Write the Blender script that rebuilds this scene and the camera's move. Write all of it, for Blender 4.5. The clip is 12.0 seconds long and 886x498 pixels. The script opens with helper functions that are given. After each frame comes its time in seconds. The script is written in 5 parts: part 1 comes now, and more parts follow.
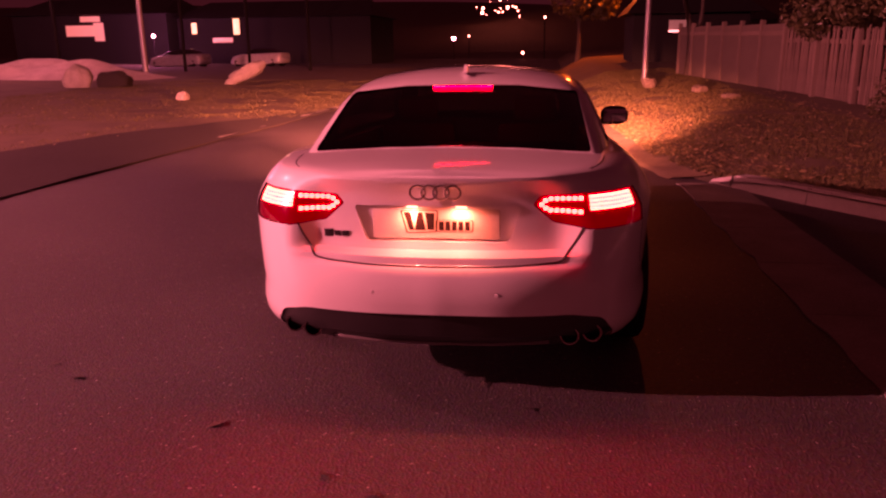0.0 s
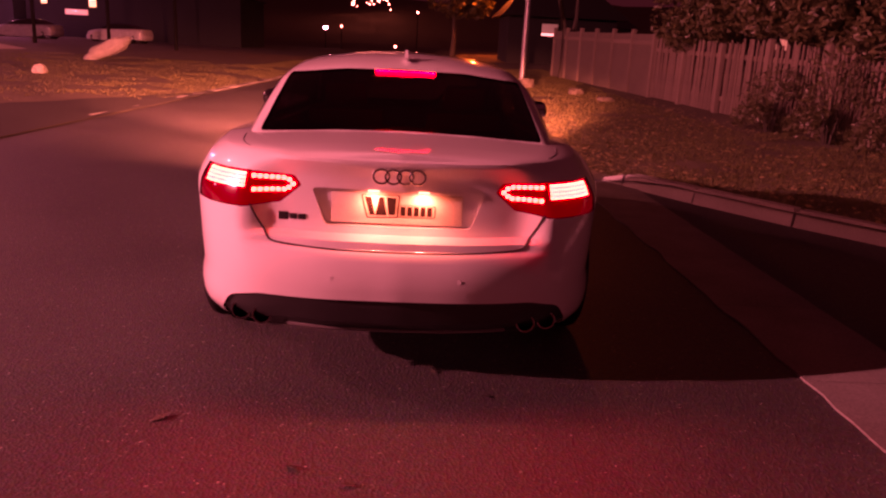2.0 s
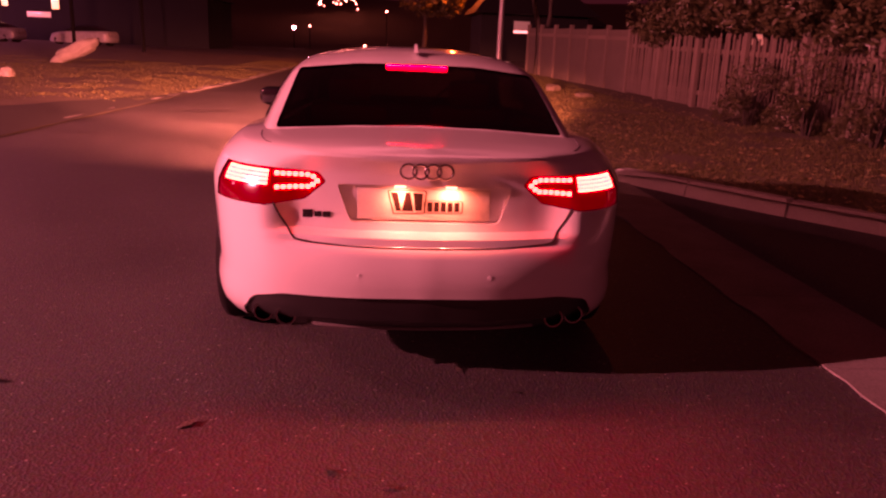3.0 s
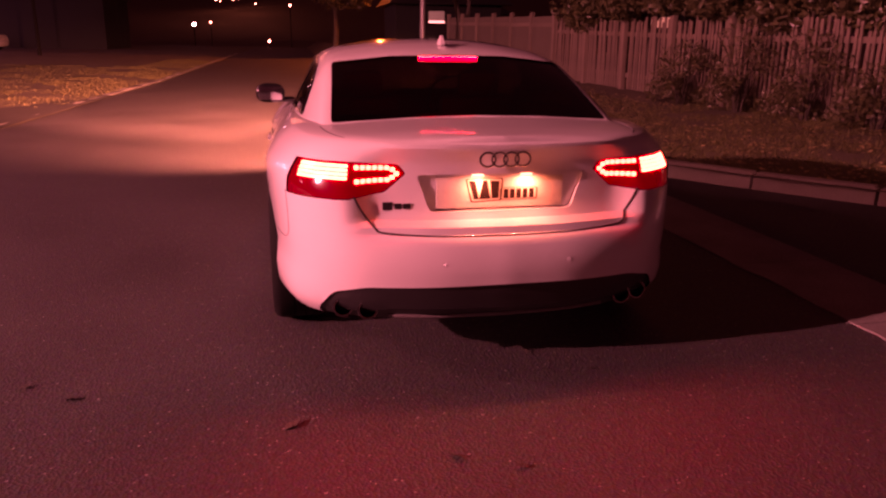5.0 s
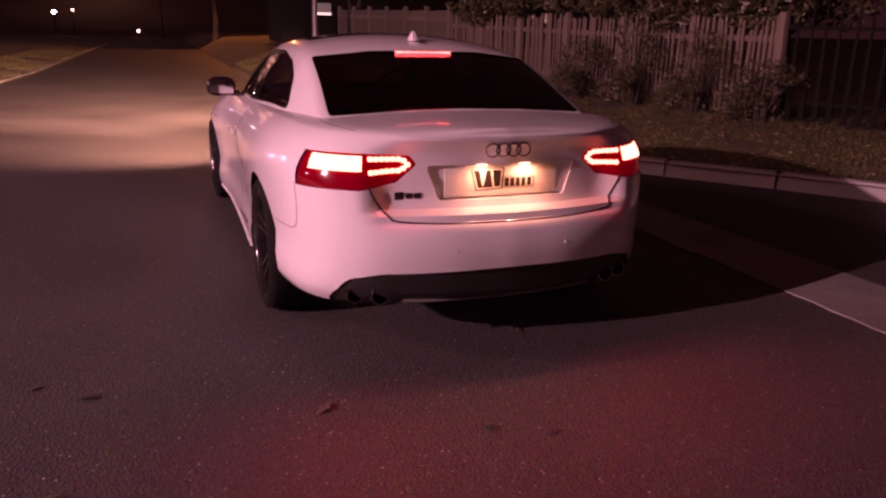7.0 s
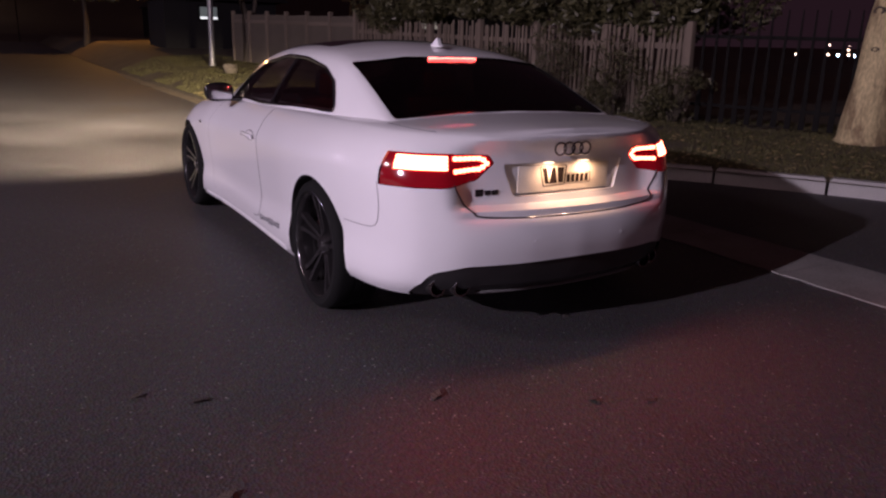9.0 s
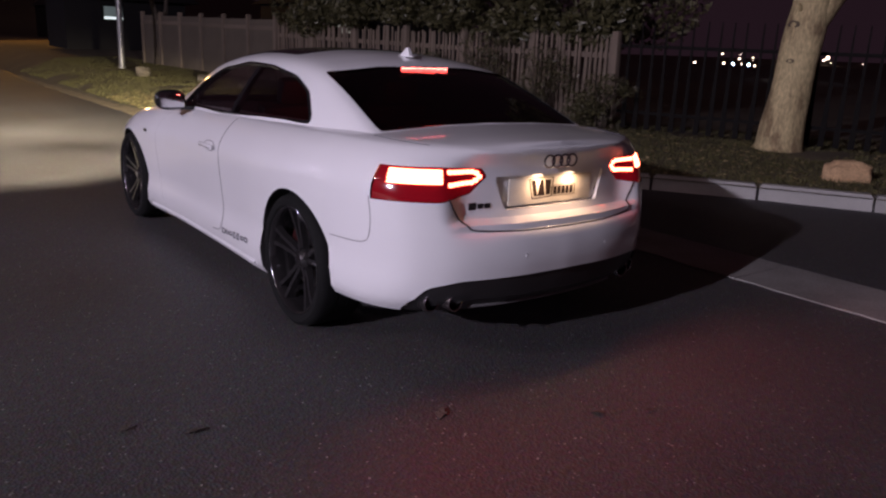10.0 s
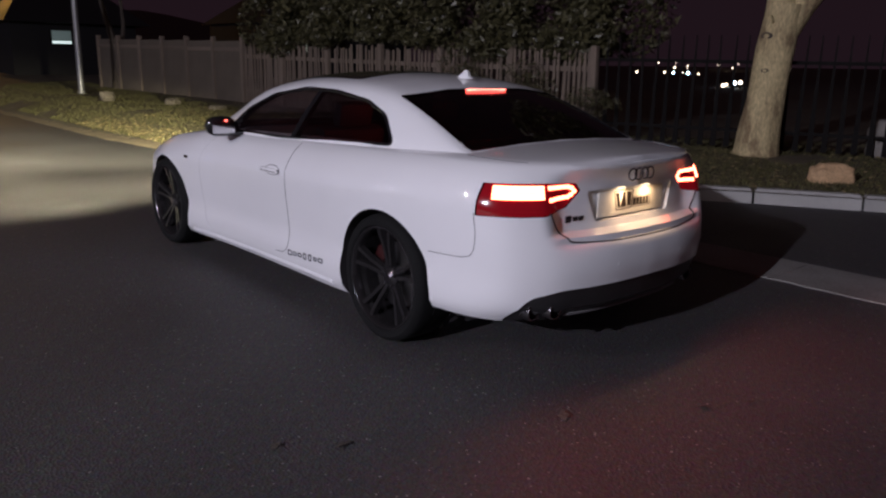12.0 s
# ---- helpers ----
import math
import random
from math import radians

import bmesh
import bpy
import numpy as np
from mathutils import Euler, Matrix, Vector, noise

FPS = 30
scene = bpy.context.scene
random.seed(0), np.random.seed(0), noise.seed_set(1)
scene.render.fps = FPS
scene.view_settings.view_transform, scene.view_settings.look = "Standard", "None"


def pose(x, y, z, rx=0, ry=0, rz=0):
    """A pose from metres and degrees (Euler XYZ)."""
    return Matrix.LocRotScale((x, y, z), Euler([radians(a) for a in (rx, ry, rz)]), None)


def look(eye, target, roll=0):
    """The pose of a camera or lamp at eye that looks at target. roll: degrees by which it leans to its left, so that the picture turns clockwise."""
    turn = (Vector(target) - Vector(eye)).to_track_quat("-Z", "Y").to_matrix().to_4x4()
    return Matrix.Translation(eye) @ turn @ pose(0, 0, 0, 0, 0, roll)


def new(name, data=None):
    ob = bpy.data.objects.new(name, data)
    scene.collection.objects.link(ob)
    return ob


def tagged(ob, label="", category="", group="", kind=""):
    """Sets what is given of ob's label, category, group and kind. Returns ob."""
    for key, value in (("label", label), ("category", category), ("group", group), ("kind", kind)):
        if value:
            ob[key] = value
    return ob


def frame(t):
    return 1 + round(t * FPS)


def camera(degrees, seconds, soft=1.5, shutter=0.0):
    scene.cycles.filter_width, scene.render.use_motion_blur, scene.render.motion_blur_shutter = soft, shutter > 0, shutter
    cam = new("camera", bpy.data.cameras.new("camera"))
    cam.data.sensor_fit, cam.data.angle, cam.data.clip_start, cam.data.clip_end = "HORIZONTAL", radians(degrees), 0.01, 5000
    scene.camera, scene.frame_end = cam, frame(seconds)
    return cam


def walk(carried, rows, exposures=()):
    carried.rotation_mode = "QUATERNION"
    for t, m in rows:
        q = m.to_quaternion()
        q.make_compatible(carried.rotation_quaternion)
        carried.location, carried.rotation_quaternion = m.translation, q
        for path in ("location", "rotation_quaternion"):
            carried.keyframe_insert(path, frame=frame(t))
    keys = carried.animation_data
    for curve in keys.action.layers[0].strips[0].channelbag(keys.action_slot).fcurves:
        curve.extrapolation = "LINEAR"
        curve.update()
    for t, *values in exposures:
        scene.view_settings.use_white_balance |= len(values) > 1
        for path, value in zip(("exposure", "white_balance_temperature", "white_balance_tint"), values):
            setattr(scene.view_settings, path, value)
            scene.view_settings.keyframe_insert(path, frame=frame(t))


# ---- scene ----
cam = camera(60.6, 12.0, soft=2.3)
PATH = [
    (0, (0.416, -2.831, 1.453), (0.163, -0.914, 0.94), -0.8),
    (0.5, (0.321, -2.828, 1.464), (0.211, -0.902, 0.939), 0.9),
    (1, (0.158, -2.826, 1.44), (0.192, -0.896, 0.916), 2.9),
    (1.5, (0.059, -2.839, 1.428), (0.138, -0.909, 0.91), 2.7),
    (2, (0.032, -2.82, 1.409), (0.132, -0.892, 0.886), 3.0),
    (2.5, (-0.06, -2.756, 1.387), (0.073, -0.83, 0.866), 2.9),
    (4.5, (-0.657, -2.789, 1.359), (-0.328, -0.891, 0.822), 0.6),
    (5, (-0.838, -2.727, 1.355), (-0.444, -0.842, 0.817), 0.5),
    (5.5, (-0.99, -2.718, 1.363), (-0.519, -0.851, 0.824), 0.2),
    (6, (-1.128, -2.689, 1.337), (-0.553, -0.854, 0.785), 0.6),
    (6.5, (-1.258, -2.71, 1.356), (-0.638, -0.893, 0.792), 0.8),
    (6.7, (-1.294, -2.748, 1.364), (-0.649, -0.94, 0.805), 1.0),
    (8.3, (-2.008, -2.665, 1.368), (-1.16, -0.932, 0.839), 1.0),
    (8.5, (-2.106, -2.643, 1.361), (-1.24, -0.918, 0.836), 0.8),
    (9, (-2.228, -2.57, 1.352), (-1.256, -0.905, 0.822), 1.6),
    (9.5, (-2.354, -2.43, 1.36), (-1.234, -0.855, 0.845), 2.0),
    (10, (-2.49, -2.328, 1.371), (-1.324, -0.786, 0.859), 2.4),
    (10.5, (-2.715, -2.268, 1.382), (-1.512, -0.751, 0.882), 2.6),
    (11, (-2.871, -2.192, 1.382), (-1.64, -0.696, 0.884), 2.4),
    (11.5, (-3.013, -2.065, 1.38), (-1.747, -0.594, 0.899), 1.1),
    (12, (-3.12, -2.027, 1.392), (-1.844, -0.561, 0.92), 1.0),
]
EXPOSURES = [(0, 0.52, 22000, 240), (2.5, 0.54, 22000, 240), (4.5, 0.52, 20500, 224), (6.5, 0.42, 12400, 150), (8.5, 0.25, 7500, 58), (10.5, 0.12, 6750, 31), (12, 0.05, 6650, 22)]
walk(cam, [(t, look(eye, target, roll)) for t, eye, target, roll in PATH], EXPOSURES)

# ---- night sky, street light, car lights ----
world = bpy.data.worlds.new("night_sky")
scene.world = world
world.use_nodes = True
world.node_tree.nodes["Background"].inputs[0].default_value = (0.34, 0.19, 0.27, 1)
world.node_tree.nodes["Background"].inputs[1].default_value = 0.034


def lamp(name, kind, energy, colour, m, **more):
    data = bpy.data.lights.new(name, kind)
    data.energy, data.color = energy, colour
    for key, value in more.items():
        if key == "size":
            data.size = value
        elif key == "size_y":
            data.shape, data.size_y = "RECTANGLE", value
        elif key == "radius":
            data.shadow_soft_size = value
        elif key == "spot":
            data.spot_size = radians(value)
        elif key == "blend":
            data.spot_blend = value
        elif key == "spread":
            data.spread = radians(value)
    ob = new(name, data)
    ob.matrix_world = m
    return ob


# two street lights to the left of the car, out of view
lamp("street_light", "POINT", 6900, (0.79, 0.85, 1.0), pose(-16.0, -3.4, 5.8), radius=0.10)
lamp("street_light", "POINT", 560, (0.95, 0.86, 0.85), pose(-11.3, 2.5, 6.15), radius=0.10)
# further street lights down the far side, out of view
for x, y in ((-22.0, 28.0), (-31.0, 34.0), (-36.0, 47.0), (-38.0, 9.0)):
    lamp("street_light", "POINT", 320, (0.72, 0.77, 1.0), pose(x, y, 6.0), radius=0.30)
# head lights on the road ahead
for sx in (-0.62, 0.62):
    lamp("headlight_beam", "SPOT", 12000, (0.98, 1.0, 0.66), look((sx, 4.72, 0.66), (-1.0 + sx * 2.2, 12.0, 0.06)) @ Matrix.Diagonal((4.2, 1.0, 1.0, 1.0)), spot=15, blend=1.0, radius=0.12)
    for tilt, wide, power in ((0.0, 30, 1100), (-0.5, 42, 900), (-1.3, 56, 650)):
        lamp("headlight_spread", "SPOT", power, (0.98, 1.0, 0.66), look((sx, 4.72, 0.66), (-2.8 + sx * 2.2, 12.0, tilt)) @ Matrix.Diagonal((2.2, 1.0, 1.0, 1.0)), spot=wide, blend=1.0, radius=0.2)
# sodium lamp over the tree down the road
lamp("sodium_lamp", "POINT", 800, (1.0, 0.55, 0.12), pose(4.6, 44.9, 6.4), radius=0.15)
# yard lamp before the far houses
lamp("yard_lamp", "POINT", 600, (0.42, 0.46, 1.0), pose(-30.2, 55.4, 3.3), radius=0.12)
# brake lights
for sx in (-1, 1):
    lamp("brake_light_glow", "AREA", 3.5, (1.0, 0.03, 0.035), look((sx * 0.70, 0.16, 0.84), (sx * 0.9, -3.0, 0.70)), size=0.24, size_y=0.08, spread=160)
# unseen red lamp added under the roof to tint the cabin behind the glass
lamp("cabin_brake_glow", "AREA", 1.8, (1.0, 0.03, 0.04), look((0, 1.30, 1.23), (0, 1.75, 0.85)), size=0.28, size_y=0.03)
# number plate lamps
for sx in (-0.10, 0.10):
    lamp("plate_lamp_glow", "AREA", 0.43, (1.0, 0.70, 0.38), look((sx, 0.104, 0.827), (sx, 0.112, 0.62)), size=0.035, size_y=0.012)


# ---- materials ----
def nodes_of(name):
    m = bpy.data.materials.new(name)
    m.use_nodes = True
    return m, m.node_tree.nodes, m.node_tree.links, m.node_tree.nodes["Principled BSDF"]


def mat(name, colour, rough=0.6, metal=0.0, vary=0.25, scale=6.0, fine=90.0, bump=0.0, coat=0.0, rough_vary=0.1, per_object=0.0, spec=0.5, per_island=0.0):
    """A surface with stains at a large scale and grain at a fine one."""
    m, n, l, p = nodes_of(name)
    tc = n.new("ShaderNodeTexCoord")
    big, small = n.new("ShaderNodeTexNoise"), n.new("ShaderNodeTexNoise")
    big.inputs["Scale"].default_value, big.inputs["Detail"].default_value = scale, 6
    small.inputs["Scale"].default_value, small.inputs["Detail"].default_value = fine, 3
    for t in (big, small):
        l.new(tc.outputs["Object"], t.inputs["Vector"])
    add = n.new("ShaderNodeMath")
    add.operation = "ADD"
    l.new(big.outputs["Fac"], add.inputs[0])
    l.new(small.outputs["Fac"], add.inputs[1])
    last = add
    if per_object or per_island:
        info = n.new("ShaderNodeObjectInfo") if per_object else n.new("ShaderNodeNewGeometry")
        mul = n.new("ShaderNodeMath")
        mul.operation, mul.inputs[1].default_value = "MULTIPLY", per_object or per_island
        l.new(info.outputs["Random" if per_object else "Random Per Island"], mul.inputs[0])
        plus = n.new("ShaderNodeMath")
        plus.operation = "ADD"
        l.new(add.outputs[0], plus.inputs[0])
        l.new(mul.outputs[0], plus.inputs[1])
        last = plus
    span = n.new("ShaderNodeMapRange")
    span.inputs["From Min"].default_value, span.inputs["From Max"].default_value = 0.6, 1.4 + per_object + per_island
    span.inputs["To Min"].default_value, span.inputs["To Max"].default_value = 1 - vary, 1 + vary
    l.new(last.outputs[0], span.inputs["Value"])
    tint = n.new("ShaderNodeVectorMath")
    tint.operation = "SCALE"
    tint.inputs[0].default_value = colour[:3]
    l.new(span.outputs[0], tint.inputs["Scale"])
    l.new(tint.outputs["Vector"], p.inputs["Base Color"])
    p.inputs["Metallic"].default_value, p.inputs["Coat Weight"].default_value = metal, coat
    p.inputs["Specular IOR Level"].default_value = spec
    p.inputs["Coat Roughness"].default_value = 0.055
    rr = n.new("ShaderNodeMapRange")
    rr.inputs["To Min"].default_value, rr.inputs["To Max"].default_value = max(0.02, rough - rough_vary), min(1, rough + rough_vary)
    l.new(big.outputs["Fac"], rr.inputs["Value"])
    l.new(rr.outputs[0], p.inputs["Roughness"])
    if bump:
        b = n.new("ShaderNodeBump")
        b.inputs["Strength"].default_value, b.inputs["Distance"].default_value = 0.6, bump
        l.new(last.outputs[0], b.inputs["Height"])
        l.new(b.outputs["Normal"], p.inputs["Normal"])
    return m


def glowing(name, colour, strength, tint=None):
    m, n, l, p = nodes_of(name)
    p.inputs["Base Color"].default_value = (*(tint or colour), 1)
    p.inputs["Emission Color"].default_value = (*colour, 1)
    p.inputs["Emission Strength"].default_value = strength
    p.inputs["Roughness"].default_value = 0.2
    return m


def tinted_glass(name, tint, rough=0.03):
    """Smoked glass: mostly tinted see-through, with the gloss of its face."""
    m, n, l, p = nodes_of(name)
    n.remove(p)
    out = n["Material Output"]
    clear, gloss, mix, face = n.new("ShaderNodeBsdfTransparent"), n.new("ShaderNodeBsdfGlossy"), n.new("ShaderNodeMixShader"), n.new("ShaderNodeLayerWeight")
    clear.inputs[0].default_value = (*tint, 1)
    gloss.inputs["Roughness"].default_value = rough
    face.inputs["Blend"].default_value = 0.5
    steep, fit = n.new("ShaderNodeMath"), n.new("ShaderNodeMath")
    steep.operation, steep.inputs[1].default_value = "POWER", 4.0
    fit.operation, fit.inputs[1].default_value, fit.inputs[2].default_value = "MULTIPLY_ADD", 0.80, 0.035
    l.new(face.outputs["Facing"], steep.inputs[0])
    l.new(steep.outputs[0], fit.inputs[0])
    l.new(fit.outputs[0], mix.inputs[0])
    l.new(clear.outputs[0], mix.inputs[1])
    l.new(gloss.outputs[0], mix.inputs[2])
    l.new(mix.outputs[0], out.inputs["Surface"])
    return m


def asphalt_material():
    m, n, l, p = nodes_of("asphalt")
    tc = n.new("ShaderNodeTexCoord")
    stone, patch, grit = n.new("ShaderNodeTexVoronoi"), n.new("ShaderNodeTexNoise"), n.new("ShaderNodeTexNoise")
    stone.inputs["Scale"].default_value = 85
    patch.inputs["Scale"].default_value, patch.inputs["Detail"].default_value = 0.7, 7
    grit.inputs["Scale"].default_value, grit.inputs["Detail"].default_value = 40, 5
    for t in (stone, patch, grit):
        l.new(tc.outputs["Object"], t.inputs["Vector"])
    ramp = n.new("ShaderNodeValToRGB")
    ramp.color_ramp.elements[0].color, ramp.color_ramp.elements[0].position = (0.042, 0.038, 0.039, 1), 0.30
    ramp.color_ramp.elements[1].color, ramp.color_ramp.elements[1].position = (0.118, 0.108, 0.108, 1), 0.78
    mean = n.new("ShaderNodeMath")
    mean.operation = "MULTIPLY_ADD"
    mean.inputs[1].default_value = 0.5
    half = n.new("ShaderNodeMath")
    half.operation, half.inputs[1].default_value = "MULTIPLY", 0.5
    l.new(grit.outputs["Fac"], half.inputs[0])
    l.new(patch.outputs["Fac"], mean.inputs[0])
    l.new(half.outputs[0], mean.inputs[2])
    l.new(mean.outputs[0], ramp.inputs["Fac"])
    light = n.new("ShaderNodeMix")
    light.data_type, light.blend_type = "RGBA", "MULTIPLY"
    light.inputs["Factor"].default_value = 0.45
    l.new(ramp.outputs["Color"], light.inputs["A"])
    l.new(stone.outputs["Color"], light.inputs["B"])
    chip, chips = n.new("ShaderNodeTexVoronoi"), n.new("ShaderNodeValToRGB")
    chip.inputs["Scale"].default_value = 130
    l.new(tc.outputs["Object"], chip.inputs["Vector"])
    chips.color_ramp.elements[0].color, chips.color_ramp.elements[0].position = (0, 0, 0, 1), 0.90
    chips.color_ramp.elements[1].color, chips.color_ramp.elements[1].position = (0.30, 0.29, 0.28, 1), 0.97
    l.new(chip.outputs["Color"], chips.inputs["Fac"])
    pale = n.new("ShaderNodeMix")
    pale.data_type, pale.blend_type = "RGBA", "ADD"
    pale.inputs["Factor"].default_value = 1.0
    l.new(light.outputs["Result"], pale.inputs["A"])
    l.new(chips.outputs["Color"], pale.inputs["B"])
    l.new(pale.outputs["Result"], p.inputs["Base Color"])
    rr = n.new("ShaderNodeMapRange")
    rr.inputs["To Min"].default_value, rr.inputs["To Max"].default_value = 0.5, 0.85
    l.new(patch.outputs["Fac"], rr.inputs["Value"])
    l.new(rr.outputs[0], p.inputs["Roughness"])
    b = n.new("ShaderNodeBump")
    b.inputs["Strength"].default_value, b.inputs["Distance"].default_value = 0.7, 0.004
    l.new(stone.outputs["Distance"], b.inputs["Height"])
    l.new(b.outputs["Normal"], p.inputs["Normal"])
    return m


ASPHALT = asphalt_material()
PAINT = mat("white_car_paint", (0.78, 0.78, 0.79), 0.34, vary=0.03, scale=2, fine=300, coat=1.0, rough_vary=0.05, spec=0.25)
BLACK_PLASTIC = mat("black_plastic", (0.026, 0.025, 0.026), 0.38, vary=0.2, fine=250, bump=0.0004)
GLOSS_BLACK = mat("gloss_black", (0.010, 0.010, 0.011), 0.16, vary=0.1, coat=0.6)
RUBBER = mat("tyre_rubber", (0.008, 0.008, 0.008), 0.85, spec=0.2, vary=0.3, fine=200, bump=0.0006)
RIM_BLACK = mat("black_alloy", (0.040, 0.037, 0.038), 0.20, metal=0.6, coat=1.0, vary=0.2, fine=160)
STEEL = mat("brake_steel", (0.35, 0.34, 0.33), 0.35, metal=1.0, vary=0.2, fine=120)
CALIPER = mat("red_caliper_paint", (0.035, 0.006, 0.006), 0.4, vary=0.15)
CHROME = mat("chrome", (0.75, 0.75, 0.77), 0.10, metal=1.0, vary=0.05, rough_vary=0.03)
DARK_CHROME = mat("dark_chrome", (0.36, 0.35, 0.36), 0.16, metal=1.0, vary=0.1, rough_vary=0.04)
GLASS = tinted_glass("smoked_glass", (0.86, 0.84, 0.85))
QUARTER_GLASS = tinted_glass("dark_quarter_glass", (0.55, 0.50, 0.52))
SEAM = mat("seam_shade", (0.10, 0.10, 0.11), 0.7)
SHELF = mat("grey_shelf_felt", (0.09, 0.085, 0.085), 0.95, vary=0.3, fine=200)
REAR_GLASS = tinted_glass("dark_rear_glass", (0.25, 0.17, 0.18))
RED_LENS = mat("red_lamp_lens", (0.20, 0.006, 0.010), 0.12, vary=0.12, coat=1.0, rough_vary=0.04)
BRAKE_GLOW = glowing("brake_lamp_glow", (1.0, 0.19, 0.100), 12)
for socket, value in (("Emission Color", (1.0, 0.012, 0.03, 1)), ("Emission Strength", 0.06)):
    RED_LENS.node_tree.nodes["Principled BSDF"].inputs[socket].default_value = value
LED_GLOW = glowing("led_ring_glow", (1.0, 0.16, 0.080), 12)
HIGH_GLOW = glowing("high_brake_glow", (1.0, 0.15, 0.10), 80)
PLATE_LAMP = glowing("plate_lamp_lens", (1.0, 0.80, 0.5), 2)
PLATE_WHITE = mat("plate_cream", (0.74, 0.70, 0.60), 0.45, vary=0.10, scale=14, fine=120)
SCRIPT_GREY = mat("grey_sticker", (0.085, 0.085, 0.095), 0.5, vary=0.1)
PRINT_DARK = mat("dark_print", (0.020, 0.012, 0.011), 0.75, vary=0.2, spec=0.15)
CABIN = mat("dark_cabin_trim", (0.022, 0.020, 0.020), 0.75, vary=0.3, fine=150)
CONCRETE = mat("kerb_concrete", (0.40, 0.39, 0.37), 0.85, vary=0.28, scale=3.5, fine=120, bump=0.002, per_object=0.35)
GUTTER = mat("gutter_concrete", (0.235, 0.22, 0.204), 0.85, vary=0.40, scale=2.5, fine=100, bump=0.002)
SOIL = mat("verge_soil", (0.115, 0.092, 0.058), 0.95, vary=0.5, scale=1.2, fine=40, bump=0.012)
TAN_EARTH = mat("tan_edge_earth", (0.22, 0.165, 0.095), 0.95, vary=0.4, scale=3.0, fine=60, bump=0.006)
DIRT = mat("bare_dirt", (0.021, 0.016, 0.014), 0.95, vary=0.4, scale=1.5, fine=50, bump=0.01)
BLADE = mat("grass_blade", (0.118, 0.108, 0.040), 0.7, vary=0.45, scale=0.8, fine=20, per_island=0.7)
DRY_LEAF = mat("dry_leaf", (0.40, 0.30, 0.15), 0.7, vary=0.5, per_island=0.8)
LEAF = mat("tree_leaf", (0.085, 0.078, 0.036), 0.42, vary=0.5, scale=1.0, fine=10, per_island=0.8)
BARK = mat("dark_bark", (0.075, 0.058, 0.045), 0.9, vary=0.4, scale=4, fine=60, bump=0.012)


def peeling_bark(name, pale, brown):
    """Smooth pale bark with long brown patches where strips have peeled, and fine cracks."""
    m, n, l, p = nodes_of(name)
    tc, stretch = n.new("ShaderNodeTexCoord"), n.new("ShaderNodeMapping")
    stretch.inputs["Scale"].default_value = (1.0, 1.0, 0.38)
    l.new(tc.outputs["Object"], stretch.inputs["Vector"])
    patch, grain, crack = n.new("ShaderNodeTexNoise"), n.new("ShaderNodeTexNoise"), n.new("ShaderNodeTexVoronoi")
    patch.inputs["Scale"].default_value, patch.inputs["Detail"].default_value, patch.inputs["Roughness"].default_value = 4.2, 8, 0.62
    grain.inputs["Scale"].default_value, grain.inputs["Detail"].default_value = 38, 5
    crack.feature, crack.inputs["Scale"].default_value = "DISTANCE_TO_EDGE", 7
    for t in (patch, grain, crack):
        l.new(stretch.outputs["Vector"], t.inputs["Vector"])
    ramp = n.new("ShaderNodeValToRGB")
    e = ramp.color_ramp.elements
    e[0].position, e[0].color = 0.40, (*brown, 1)
    e[1].position, e[1].color = 0.56, (*pale, 1)
    mid = e.new(0.46)
    mid.color = tuple(0.35 * a + 0.65 * b for a, b in zip(brown, pale)) + (1,)
    l.new(patch.outputs["Fac"], ramp.inputs["Fac"])
    shade = n.new("ShaderNodeMapRange")
    shade.inputs["From Min"].default_value, shade.inputs["From Max"].default_value = 0.3, 0.7
    shade.inputs["To Min"].default_value, shade.inputs["To Max"].default_value = 0.62, 1.15
    l.new(grain.outputs["Fac"], shade.inputs["Value"])
    tint = n.new("ShaderNodeVectorMath")
    tint.operation = "SCALE"
    l.new(ramp.outputs["Color"], tint.inputs[0])
    l.new(shade.outputs[0], tint.inputs["Scale"])
    l.new(tint.outputs["Vector"], p.inputs["Base Color"])
    p.inputs["Roughness"].default_value = 0.85
    add = n.new("ShaderNodeMath")
    add.operation = "ADD"
    l.new(patch.outputs["Fac"], add.inputs[0])
    l.new(grain.outputs["Fac"], add.inputs[1])
    b = n.new("ShaderNodeBump")
    b.inputs["Strength"].default_value, b.inputs["Distance"].default_value = 0.7, 0.02
    l.new(add.outputs[0], b.inputs["Height"])
    l.new(b.outputs["Normal"], p.inputs["Normal"])
    return m


PALE_BARK = peeling_bark("peeling_pale_bark", (0.68, 0.545, 0.29), (0.33, 0.235, 0.125))
FENCE_WOOD = mat("weathered_fence_wood", (0.19, 0.145, 0.11), 0.85, vary=0.35, scale=3, fine=60, bump=0.002, per_object=0.5)
FENCE_WALL = mat("fence_panel_concrete", (0.135, 0.108, 0.082), 0.9, vary=0.3, scale=1.5, fine=50, bump=0.003)
DARK_STEEL = mat("dark_palisade_steel", (0.007, 0.0055, 0.005), 0.8, vary=0.4, per_object=0.5, spec=0.2)
POLE_STEEL = mat("galvanised_pole", (0.30, 0.295, 0.30), 0.45, metal=0.6, vary=0.2, scale=3)
STONE = mat("sandstone_rock", (0.58, 0.37, 0.20), 0.9, vary=0.35, scale=4, fine=40, bump=0.015)
DULL_STONE = mat("dull_brown_rock", (0.15, 0.125, 0.095), 0.9, vary=0.4, scale=5, fine=40, bump=0.02)
